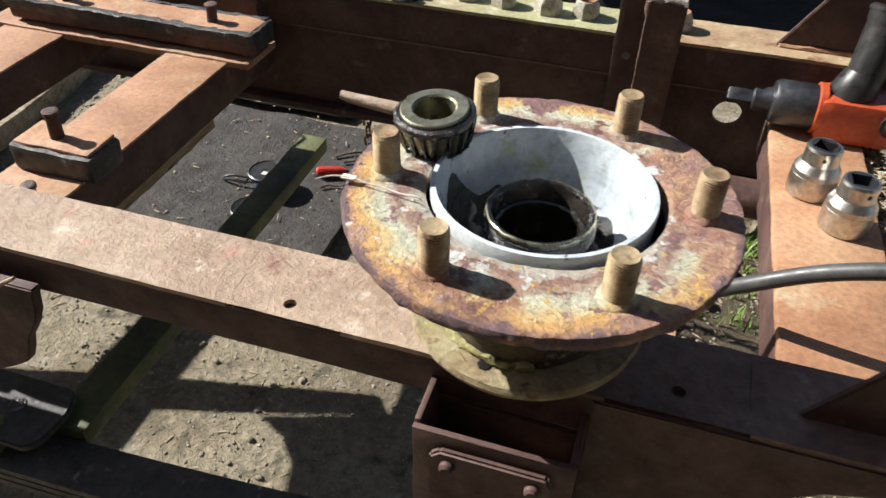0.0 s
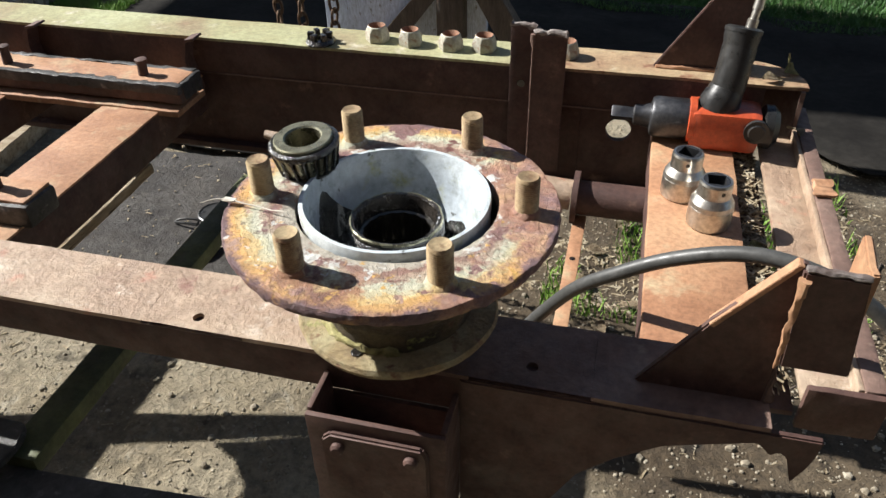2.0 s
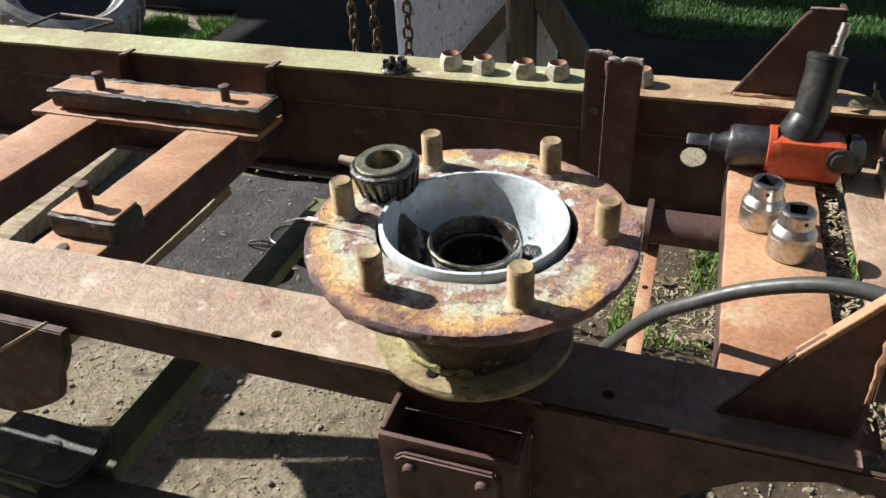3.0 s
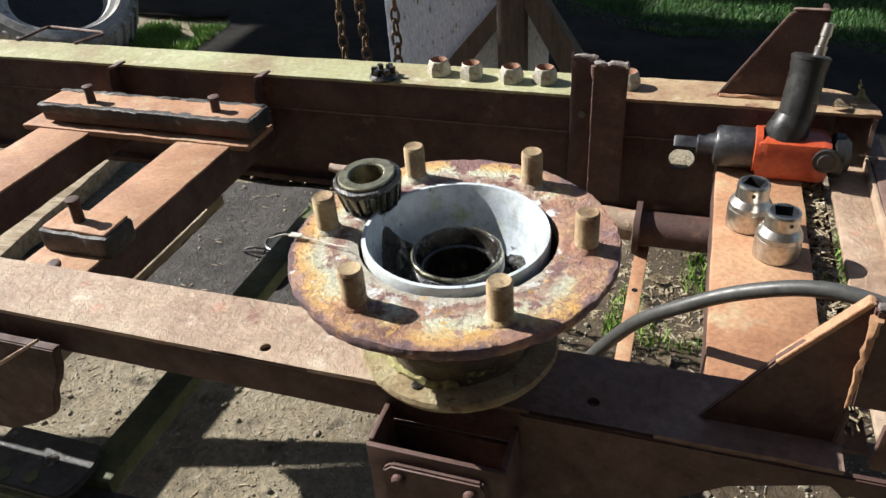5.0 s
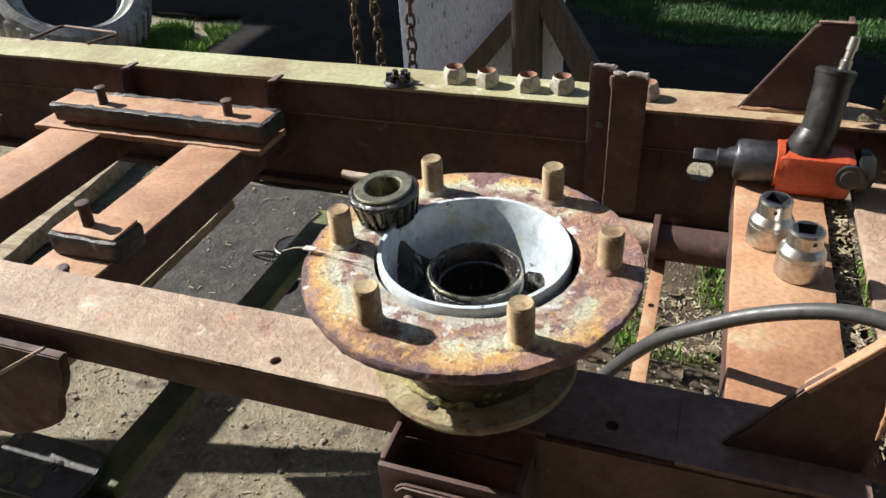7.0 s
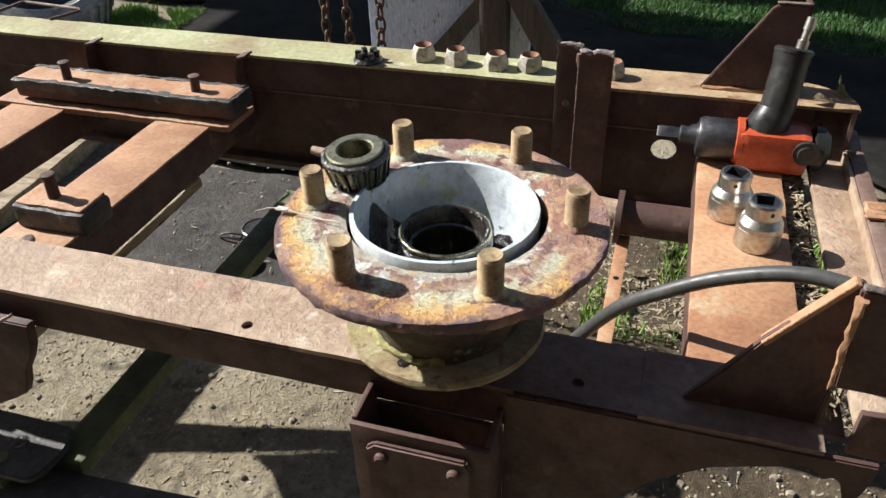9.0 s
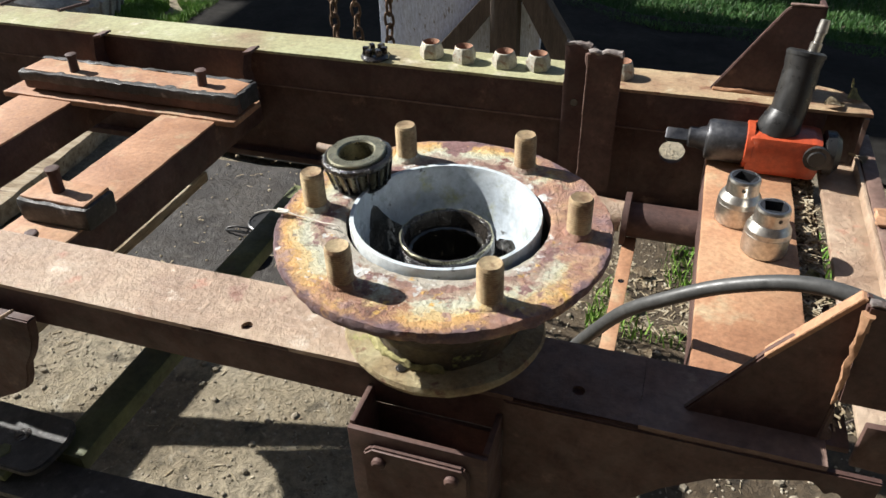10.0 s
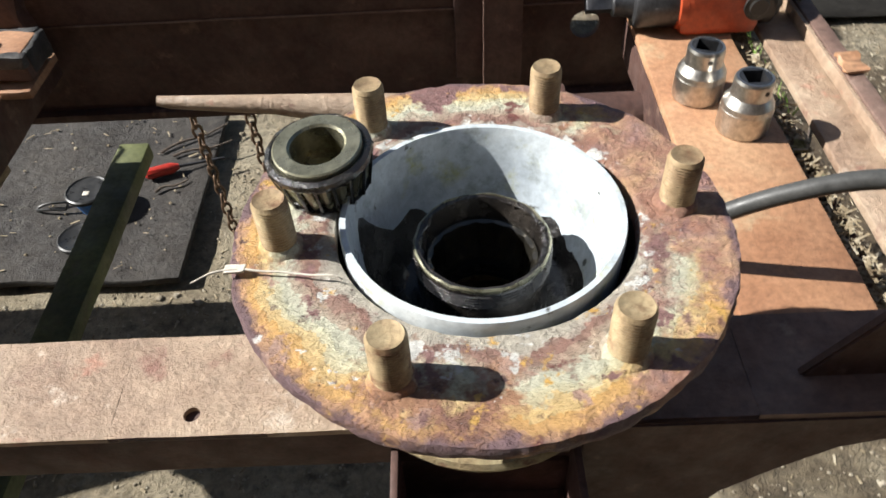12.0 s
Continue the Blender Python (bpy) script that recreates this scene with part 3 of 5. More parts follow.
def end_rail():
    bm = solid(0.4075, 0.4270, 0.077, 0.650, 0.524, 0.5750, 0.003, 30)
    er = part("end_rail", roughen(bm, 0.0012, 30), MID_OXIDE, chassis, "faded oxide angle-iron end rail")
    # paler strip paints sunlight on the rail's inner side
    part("inner_face", roughen(solid(0.4020, 0.4070, 0.080, 0.584, 0.5575, 0.5725, 0.001, 24), 0.0008, 40), PALE_OXIDE, er)
    part("end_plate", roughen(solid(0.358, 0.428, 0.069, 0.0765, 0.520, 0.574, 0.002, 6), 0.0012, 60), OXIDE, er, "dark rusty end plate")
    # ledge lighter than the rail, its sunlight put into the colour
    part("lip", roughen(solid(0.358, 0.4045, 0.077, 0.586, 0.548, 0.5575, 0.002, 24), 0.001, 30), PALE_OXIDE, er, "inner ledge, toned pale as if sunlit")
    scab = roughen(solid(0.406, 0.431, 0.398, 0.436, 0.5745, 0.5800, 0.002, 12), 0.0045, 110)
    part("rust_scab", scab, ORANGE_OXIDE, er, "lifting scab of red rust")
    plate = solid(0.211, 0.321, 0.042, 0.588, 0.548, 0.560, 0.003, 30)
    part("deck_plate", roughen(plate, 0.0012, 25), ORANGE_OXIDE, chassis, "orange-brown plate")
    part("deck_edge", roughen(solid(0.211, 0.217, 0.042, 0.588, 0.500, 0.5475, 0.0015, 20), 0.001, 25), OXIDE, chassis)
    tray = solid(0.300, 0.3575, 0.08, 0.586, 0.524, 0.530, 0.001, 20)
    part("gutter", roughen(tray, 0.001, 25), OXIDE, chassis, "gutter under the plate, full of litter")


end_rail()


def far_gusset():
    x0, y = 0.199, 0.618
    pts = [(x0, 0.632), (x0 + 0.125, 0.632), (x0 + 0.121, 0.758), (x0 + 0.083, 0.757), (x0 + 0.076, 0.752)]
    g = part("gusset", prism(pts, y, y + 0.007, "y"), OXIDE, chassis, "triangular red-oxide stake gusset")
    part("stake_side", roughen(solid(x0 + 0.119, x0 + 0.126, y + 0.0072, y + 0.040, 0.632, 0.757, 0.002, 10), 0.0015, 60), OXIDE, g)
    part("top_edge", roughen(solid(x0 + 0.080, x0 + 0.121, y - 0.0005, y + 0.0075, 0.7575, 0.7600, 0.0008, 6), 0.0008, 120), MID_OXIDE, g)
    bead = [(x0 + 0.004 + 0.0075 * k, y - 0.002, 0.634) for k in range(15)]
    part("weld_seam", roughen(tube(bmesh.new(), bead, [0.0028 + 0.0030 * abs(noise.noise(Vector((k * 0.9, 5, 0)))) for k in range(15)], 8), 0.0016, 170), ORANGE_OXIDE, g, "lumpy rusted weld")


def near_gusset():
    x0, y = 0.200, -0.010
    pts = [(x0, 0.629), (x0 + 0.100, 0.629), (x0 + 0.100, 0.766), (x0 + 0.094, 0.768), (x0 + 0.047, 0.706), (x0 + 0.044, 0.7005)]
    g = part("gusset", prism(pts, y, y + 0.007, "y"), OXIDE, chassis, "triangular red-oxide stake gusset")
    # orange strip paints the sun on the upper slanted edge
    part("gusset_edge", roughen(prism([(x0 + 0.045, 0.7025), (x0 + 0.092, 0.7675), (x0 + 0.096, 0.7665), (x0 + 0.049, 0.7005)], y - 0.0015, y + 0.0085, "y", 0.0005), 0.0006, 90), ORANGE_OXIDE, g, "orange strip toned as a sunlit edge")
    face = [(x0 + 0.099, 0.678), (x0 + 0.148, 0.676), (x0 + 0.136, 0.765), (x0 + 0.095, 0.767)]
    part("stake_plate", roughen(prism(face, y - 0.0085, y - 0.0015, "y"), 0.0012, 60), OXIDE, g, "stake plate, rusted away at its foot")
    side = [(y, 0.690), (y + 0.040, 0.700), (y + 0.040, 0.772), (y + 0.012, 0.764), (y, 0.766)]
    # side flange takes the orange tone to look sunlit
    part("stake_side", roughen(prism(side, x0 + 0.1375, x0 + 0.1440, "x"), 0.0012, 60), ORANGE_OXIDE, g, "torn side flange, orange as if in sun")
    crest = [(x0 + 0.096 + 0.0045 * k, y - 0.005, 0.7675 - 0.0002 * k + 0.0018 * noise.noise(Vector((k * 1.3, 2, 0)))) for k in range(10)]
    part("burnt_edge", roughen(tube(bmesh.new(), crest, [0.0030 + 0.0016 * noise.noise(Vector((k * 1.7, 50, 2))) for k in range(10)], 8), 0.0016, 160), SLAG, g, "grey burnt slag")
    bead = [(x0 + 0.0955 + 0.002 * noise.noise(Vector((k * 0.7, 0, 0))), y - 0.010, 0.678 + 0.0060 * k) for k in range(15)]
    # the bead's orange stands for sun catching the fold
    part("weld_seam", roughen(tube(bmesh.new(), bead, [0.0008 + 0.0024 * (k / 14) + 0.0022 * abs(noise.noise(Vector((k * 0.9, 5, 0)))) for k in range(15)], 8), 0.0024, 210), ORANGE_OXIDE, g, "rusty weld seam, orange as if in sun")
    rag = [(x0 + 0.098, 0.630), (x0 + 0.108, 0.630), (x0 + 0.106, 0.640), (x0 + 0.102, 0.646), (x0 + 0.104, 0.655), (x0 + 0.101, 0.668), (x0 + 0.099, 0.668)]
    part("torn_foot", roughen(prism(rag, y - 0.0015, y + 0.0055, "y"), 0.0015, 120), MID_OXIDE, g, "ragged rusty foot of the stake")


far_gusset()
near_gusset()


def post():
    bm = solid(-0.005, 0.031, 0.5790, 0.5850, 0.475, 0.694, 0.0015, 12)
    p = part("stake_post", roughen(bm, 0.0012, 60), OXIDE, chassis, "rusty angle-iron stake with ragged burnt top")
    part("stake_web", roughen(solid(0.0305, 0.0365, 0.5605, 0.5850, 0.475, 0.692, 0.001, 12), 0.001, 60), OXIDE, p)
    part("stake_plate", roughen(solid(0.0305, 0.0780, 0.5540, 0.5600, 0.475, 0.692, 0.0015, 12), 0.0012, 60), OXIDE, p)
    edge = [(0.0305 + 0.0008 * noise.noise(Vector((k * 0.8, 1, 0))), 0.5545, 0.478 + 0.0107 * k) for k in range(21)]
    # lighter bead puts the sunlit strip into the edge's colour
    part("lit_edge", roughen(tube(bmesh.new(), edge, [0.0010 + (0.0028 if k > 18 else 0.0) for k in range(21)], 8), 0.0007, 150), MID_OXIDE, p, "ragged edge bead, toned lighter as sunlit")
    for x0, y0, x1, y1 in ((-0.005, 0.582, 0.031, 0.582), (0.031, 0.557, 0.078, 0.557)):
        pts = [(x0 + (x1 - x0) * k / 8, y0 + (y1 - y0) * k / 8, 0.694 + 0.004 * noise.noise(Vector((k * 1.3, x0 * 90, y0 * 70)))) for k in range(9)]
        part("burnt_edge", roughen(tube(bmesh.new(), pts, [0.0045 + 0.0025 * noise.noise(Vector((k * 1.7, y1 * 50, 2))) for k in range(9)], 8), 0.0025, 160), SLAG, p, "grey burnt slag")
    # flat dark disc paints the shade inside a bolt hole
    part("bolt_hole", tube(bmesh.new(), [(0.013, 0.5775, 0.606), (0.013, 0.5805, 0.606)], 0.006, 14), GREASE, p)


post()


def tube_rail():
    bm = tube(bmesh.new(), [(0.115, 0.46, 0.494), (0.35, 0.46, 0.494)], 0.025, 20)
    t = part("torsion_tube", roughen(bm, 0.0008, 50), OXIDE, chassis)
    part("collar", tube(bmesh.new(), [(0.112, 0.46, 0.494), (0.120, 0.46, 0.494)], 0.038, 24), OXIDE, t)
    bm = tube(bmesh.new(), [(-0.355, 0.457, 0.543), (-0.34, 0.457, 0.54), (-0.22, 0.458, 0.530), (-0.12, 0.46, 0.515), (0.11, 0.46, 0.497)], [0.006, 0.008, 0.012, 0.020, 0.022], 14)
    part("flattened_tube", roughen(bm, 0.001, 50), PALE_OXIDE, chassis)


tube_rail()


def strip():
    bm = solid(0.117, 0.135, 0.04, 0.455, 0.462, 0.468, 0.001, 10)
    s = part("drilled_strip", bm, ORANGE_OXIDE, chassis)
    for y in (0.18, 0.27, 0.35):
        # holes drawn as black discs for their inner shade, not cut
        part("bolt_hole", lathe(bmesh.new(), [(0.004, 0.4665), (0.004, 0.4684), (0.002, 0.4685)], 12, (0.126, y)), GREASE, s)


strip()


def socket_box():
    t = 0.005
    b = part("bracket_box", roughen(solid(-0.060, 0.060, -0.085, -0.085 + t, 0.40, 0.605, 0.0015, 10), 0.0012, 50), OXIDE, chassis, "open-topped welded bracket box")
    part("side_wall", roughen(solid(-0.060, -0.060 + t, -0.0798, -0.0355, 0.46, 0.608, 0.0015, 8), 0.0012, 50), OXIDE, b)
    part("side_wall", roughen(solid(0.060 - t, 0.060, -0.0798, -0.0355, 0.46, 0.607, 0.0015, 8), 0.0012, 50), OXIDE, b)
    part("back_wall", solid(-0.0595, 0.0595, -0.0350, -0.0300, 0.46, 0.5795, 0.001), OXIDE, b)
    part("box_floor", solid(-0.0545, 0.0545, -0.0798, -0.0355, 0.535, 0.540, 0.001), OXIDE, b)
    flake = roughen(solid(0.000, 0.042, -0.077, -0.052, 0.5430, 0.5460, 0.001, 8), 0.0045, 60)
    single("rust_flake", flake, ORANGE_OXIDE, "curled orange rust flake lying in the bracket box", "rust flake")
    pts = [(-0.045, 0.48), (0.047, 0.48), (0.047, 0.585), (0.042, 0.594), (-0.037, 0.594), (-0.045, 0.586)]
    pl = part("cover_plate", prism(pts, -0.092, -0.0855, "y", 0.002), OXIDE, b)
    for x in (-0.030, 0.033):
        part("bolt", tube(bmesh.new(), [(x, -0.091, 0.580), (x, -0.096, 0.580), (x, -0.098, 0.580)], [0.006, 0.006, 0.004], 12), OXIDE, pl)


socket_box()


def hanger():
    # outline lengthened to -0.88, out of view, to keep sun off the axle seat
    pts = [(-0.415, 0.605), (-0.422, 0.575), (-0.432, 0.555), (-0.446, 0.535), (-0.453, 0.515), (-0.462, 0.498), (-0.482, 0.484), (-0.512, 0.467), (-0.545, 0.452), (-0.86, 0.440), (-0.88, 0.605)]
    part("spring_hanger", prism(pts, -0.055, -0.044, "y"), OXIDE, chassis)
    # pale strip paints the sunlit edge of the hanger plate
    part("hanger_flange", prism([(-0.424, 0.622), (-0.424, 0.6185), (-0.560, 0.527), (-0.563, 0.531)], -0.060, -0.056, "y", 0.0005), PALE_OXIDE, chassis)
    bm = solid(-0.558, -0.508, -0.004, 0.700, 0.272, 0.300, 0.004, 20)
    end = [(-0.556 + 0.022 * math.cos(radians(a)), -0.005 + 0.045 * math.sin(radians(a))) for a in range(-90, 91, 15)]
    # black here stands for the shadow over the plate
    seat = part("axle_seat", roughen(prism([(-0.70, -0.050)] + end + [(-0.70, 0.040)], 0.3015, 0.3125, "z", 0.002), 0.001, 40), TAR_AND_SHADE, chassis, "axle seat plate, coloured black for shade")
    # black disc in place of a shaded hole
    part("bolt_hole", lathe(bmesh.new(), [(0.011, 0.311), (0.011, 0.3135), (0.008, 0.3138)], 16, (-0.599, -0.001)), GREASE, seat)
    part("axle_bar", roughen(bm, 0.001, 20), OLIVE, chassis, "olive-green painted square bar")
    for k in range(3):
        pts = [(-1.5 + 0.2 * k + (1.35 - 0.3 * k) * q / 12, -0.036, 0.268 - 0.012 * k + 0.05 * (2 * q / 12 - 1) ** 2 * (1 - 0.25 * k)) for q in range(13)]
        bm = bmesh.new()
        rows = [[bm.verts.new((x, y + dy, z + dz)) for dy, dz in ((-0.03, -0.005), (0.03, -0.005), (0.03, 0.005), (-0.03, 0.005))] for x, y, z in pts]
        for a, c in zip(rows, rows[1:]):
            for q in range(4):
                bm.faces.new((a[q], a[(q + 1) % 4], c[(q + 1) % 4], c[q]))
        bm.faces.new(rows[0]), bm.faces.new(rows[-1][::-1])
        bmesh.ops.recalc_face_normals(bm, faces=bm.faces)
        # leaf blackened to put in the shade under the rail
        part("spring_leaf", bm, TAR_AND_SHADE, chassis, "leaf spring, coloured black for the rail's shade")
    pl = part("u_bolt_plate", roughen(solid(-0.665, -0.590, -0.055, -0.005, 0.285, 0.297, 0.002, 6), 0.001, 30), OLIVE, chassis)
    for x, y in ((-0.648, -0.036), (-0.606, -0.030)):
        nutb = lathe(bmesh.new(), [(0.012, 0.296), (0.014, 0.298), (0.014, 0.310), (0.011, 0.314)], 6, (x, y))
        part("bolt", roughen(nutb, 0.001, 90), OLIVE, pl, "greenish bolt head")
    # further along, unseen: plates added to cast ground shadows; axle and wheels for support
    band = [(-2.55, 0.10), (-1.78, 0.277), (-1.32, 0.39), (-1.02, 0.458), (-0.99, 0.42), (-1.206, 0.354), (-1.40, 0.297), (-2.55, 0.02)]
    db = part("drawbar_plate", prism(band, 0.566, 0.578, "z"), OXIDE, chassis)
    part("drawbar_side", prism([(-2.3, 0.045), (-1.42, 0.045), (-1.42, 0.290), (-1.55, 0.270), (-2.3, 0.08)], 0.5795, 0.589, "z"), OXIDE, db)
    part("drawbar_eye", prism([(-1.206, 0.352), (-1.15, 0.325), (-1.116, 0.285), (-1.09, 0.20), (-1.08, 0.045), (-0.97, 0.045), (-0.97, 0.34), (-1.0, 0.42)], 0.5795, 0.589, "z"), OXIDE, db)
    part("crossmember", solid(-1.45, -1.36, 0.040, 0.588, 0.505, 0.565, 0.004), OXIDE, chassis)
    part("crossmember", solid(-2.35, -2.26, 0.040, 0.588, 0.505, 0.565, 0.004), OXIDE, chassis)
    ax = part("axle", tube(bmesh.new(), [(-2.75, -0.30, 0.31), (-2.75, 0.93, 0.31)], 0.03, 16), OXIDE, chassis)
    part("axle_pad", solid(-2.80, -2.70, -0.03, 0.03, 0.335, 0.575, 0.003), OXIDE, ax)
    part("axle_pad", solid(-2.80, -2.70, 0.60, 0.66, 0.335, 0.428, 0.003), OXIDE, ax)
    for y in (-0.22, 0.86):
        def upright(b):
            bmesh.ops.rotate(b, verts=b.verts, matrix=Matrix.Rotation(radians(90), 3, "X"))
            bmesh.ops.translate(b, verts=b.verts, vec=(-2.75, y, 0.31))
            return b
        r = 0.31
        w = part("road_wheel", upright(lathe(bmesh.new(), [(r * 0.6, -0.06), (r * 0.8, -0.085), (r * 0.95, -0.08), (r, -0.05), (r, 0.05), (r * 0.95, 0.08), (r * 0.8, 0.085), (r * 0.6, 0.06), (r * 0.6, -0.06)], 56)), TYRE, chassis, "dusty trailer tyre")
        part("rim", upright(lathe(bmesh.new(), [(0.03, -0.02), (r * 0.6, -0.05), (r * 0.62, 0.05), (0.03, 0.02)], 40)), RIM, w)
    part("jockey_leg", tube(bmesh.new(), [(-2.45, 0.30, 0.0), (-2.45, 0.30, 0.57)], 0.022, 14), OXIDE, chassis)


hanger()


# ---- wheel hub ----
hub = thing("wheel_hub", "rust-flaked six-stud wheel hub standing face up", "wheel hub", pose(0, 0, 0.63))
Z = -0.63


def hub_parts():
    def edge(r, z, a, k):
        w = noise.noise(Vector((math.cos(a) * 5, math.sin(a) * 5, z * 60))) * 0.0008 + noise.noise(Vector((math.cos(a) * 17, math.sin(a) * 17, z * 90))) * 0.0012
        r -= (0.0047 - 0.0046 * math.sin(a) - 0.0050 * max(0.0, math.cos(a - radians(5)))) * max(0, min(1, (0.088 - r) / 0.007))
        return (r + w if r > 0.10 else r), z + (noise.noise(Vector((math.cos(a) * r * 90, math.sin(a) * r * 90, 3))) * 0.0011) + noise.noise(Vector((math.cos(a) * r * 260, math.sin(a) * r * 260, 7))) * 0.0006
    prof = [(0.080, 0.7575), (0.1235, 0.7570), (0.1278, 0.7590), (0.1288, 0.7640), (0.1275, 0.7675)] + [(0.1255 - 0.003 * q, 0.768) for q in range(15)] + [(0.0805, 0.7665), (0.080, 0.7575)]
    part("flange", lathe(bmesh.new(), [(r, z + Z) for r, z in prof], 220, wob=edge), FLANGE, hub, "orange, purple and grey-green flaking rust")
    prof = [(0.081, 0.7572), (0.098, 0.7572), (0.093, 0.745), (0.083, 0.725), (0.071, 0.705), (0.064, 0.688), (0.062, 0.669), (0.059, 0.669), (0.061, 0.688), (0.068, 0.706), (0.079, 0.727), (0.0815, 0.745), (0.081, 0.7572)]
    bm = lathe(bmesh.new(), [(r, z + Z) for r, z in prof], 80)
    part("barrel", roughen(bm, 0.0025, 60), BARREL, hub, "mossy, crusted cast barrel")
    prof = [(0.055, 0.661), (0.083, 0.661), (0.0845, 0.665), (0.083, 0.669), (0.055, 0.669), (0.055, 0.661)]
    low = part("rear_flange", roughen(lathe(bmesh.new(), [(r, z + Z) for r, z in prof], 72), 0.0012, 60), CRUST, hub, "lichen-crusted rear flange, toned yellower as sunlit")
    arc = [(0.0635 * math.cos(radians(a)), 0.0635 * math.sin(radians(a)), 0.671 + Z) for a in range(195, 290, 4)]
    part("moss_crust", roughen(tube(bmesh.new(), arc, [0.003 + 0.004 * abs(noise.noise(Vector((k * 0.6, 3, 1)))) for k in range(len(arc))], 9), 0.0035, 130), MOSS, low, "crumbling yellow-green moss")
    for k in (0, 2, 3, 4):
        a = radians(258 + 60 * k)
        # dark discs coloured like the shade in holes
        part("bolt_hole", lathe(bmesh.new(), [(0.0045, 0.668 + Z), (0.0045, 0.6705 + Z), (0.003, 0.6708 + Z)], 14, (0.069 * math.cos(a), 0.069 * math.sin(a))), GREASE, low)
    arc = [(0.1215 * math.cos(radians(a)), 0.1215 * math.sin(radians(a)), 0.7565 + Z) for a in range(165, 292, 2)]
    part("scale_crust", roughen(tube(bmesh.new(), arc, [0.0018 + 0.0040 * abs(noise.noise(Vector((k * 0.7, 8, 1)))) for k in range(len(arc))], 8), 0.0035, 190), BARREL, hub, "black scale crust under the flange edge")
    part("spindle_end", lathe(bmesh.new(), [(0.050, 0.0), (0.056, 0.004), (0.056, 0.031), (0.050, 0.032)], 48), BARREL, hub)
    prof = [(0.0735, 0.738), (0.0742, 0.7695), (0.0735, 0.7718), (0.0705, 0.7718), (0.0695, 0.7695), (0.066, 0.745), (0.060, 0.722), (0.050, 0.705), (0.036, 0.700), (0.036, 0.692), (0.054, 0.694), (0.066, 0.712), (0.0735, 0.738)]
    part("bowl", lathe(bmesh.new(), [(r, z + Z) for r, z in prof], 96), WHITE, hub, "chalky white painted inner bowl with mould", pose(0.001, 0.005, 0.0005))
    prof = [(0.0365, 0.700), (0.0372, 0.747), (0.0364, 0.7505), (0.0338, 0.7505), (0.0318, 0.744), (0.0305, 0.725), (0.0285, 0.712), (0.0285, 0.690), (0.0365, 0.690), (0.0365, 0.700)]
    core = part("bearing_seat", roughen(lathe(bmesh.new(), [(r, z + Z) for r, z in prof], 72), 0.0006, 90), GREASE, hub, "black grease on a steel seat", pose(0.001, 0.005, 0.0005))
    def smear(r, z, a, k):
        reach = 0.0040 + 0.0095 * max(0, math.cos(a - radians(205))) + 0.006 * noise.noise(Vector((math.cos(a) * 2.2, math.sin(a) * 2.2, 1)))
        t = k / 8
        rr = 0.0368 + (0.0165 + reach) * t
        prof_z = np.interp(rr, [0.036, 0.050, 0.060, 0.066, 0.0695], [0.700, 0.705, 0.722, 0.745, 0.770])
        return rr, prof_z + Z + 0.0016 * (1 - t ** 4) + 0.0006 * noise.noise(Vector((math.cos(a) * rr * 300, math.sin(a) * rr * 300, 2)))
    part("grease", lathe(bmesh.new(), [(0.04 + 0.001 * k, 0.7) for k in range(9)], 96, wob=smear, caps=False), GREASE, core, "black grease pooled in the bowl")
    part("race", lathe(bmesh.new(), [(0.0312, 0.716 + Z), (0.0305, 0.738 + Z), (0.0300, 0.738 + Z), (0.0295, 0.716 + Z), (0.0312, 0.716 + Z)], 60), OILED, core, "oil-black steel bearing race")
    rim = lathe(bmesh.new(), [(0.0369, 0.7485 + Z), (0.0370, 0.7504 + Z), (0.0362, 0.7512 + Z), (0.0357, 0.7511 + Z), (0.0356, 0.7500 + Z), (0.0369, 0.7485 + Z)], 90)
    part("worn_rim", roughen(rim, 0.0007, 160), RACE, core, "worn bright rim under smeared grease")
    for k in range(5):
        part("thread_ridge", lathe(bmesh.new(), [(0.0366, 0.7375 + 0.002 * k + Z), (0.0378, 0.7382 + 0.002 * k + Z), (0.0366, 0.7389 + 0.002 * k + Z), (0.0366, 0.7375 + 0.002 * k + Z)], 72), GREASE, core)
    for lo, hi, seed in ((-30, 75, 5), (150, 200, 9)):
        arc = [(0.0338 * math.cos(radians(a)), 0.0338 * math.sin(radians(a)), 0.7492 + Z) for a in range(lo, hi, 4)]
        bead = [0.0009 + 0.0028 * abs(noise.noise(Vector((k * 0.55, seed, 1)))) for k in range(len(arc))]
        part("grease_bead", roughen(tube(bmesh.new(), arc, bead, 9), 0.0016, 260), GREASE, core, "wet black grease squeezed over the rim")
    part("bore_floor", lathe(bmesh.new(), [(0.03, 0.668 + Z), (0.03, 0.6705 + Z), (0.01, 0.671 + Z)], 40), GREASE, core)
    fluted = lambda r, z, a, k: (r - 0.0013 * abs(math.cos(8.5 * a)) if k in (1, 2, 3) else r, z)
    prof = [(0.0304, 0.7372), (0.0288, 0.7360), (0.0280, 0.7250), (0.0272, 0.7150), (0.0250, 0.7120), (0.0250, 0.7050), (0.0262, 0.7030)]
    part("roller_ring", lathe(bmesh.new(), [(r, z + Z) for r, z in prof], 204, wob=fluted, caps=False), OILED, core, "oil-black rollers down in the seat")

    for k in range(6):
        a = radians(5.5 + 60 * k)
        x, y = 0.1025 * math.cos(a), 0.1025 * math.sin(a)
        bm = bmesh.new()
        prof = [(0.0088, 0.766)] + [p for j in range(17) for p in ((0.0091, 0.7690 + 0.00168 * j), (0.0086, 0.7698 + 0.00168 * j))] + [(0.0090, 0.7975), (0.0078, 0.7998), (0.0055, 0.7990)]
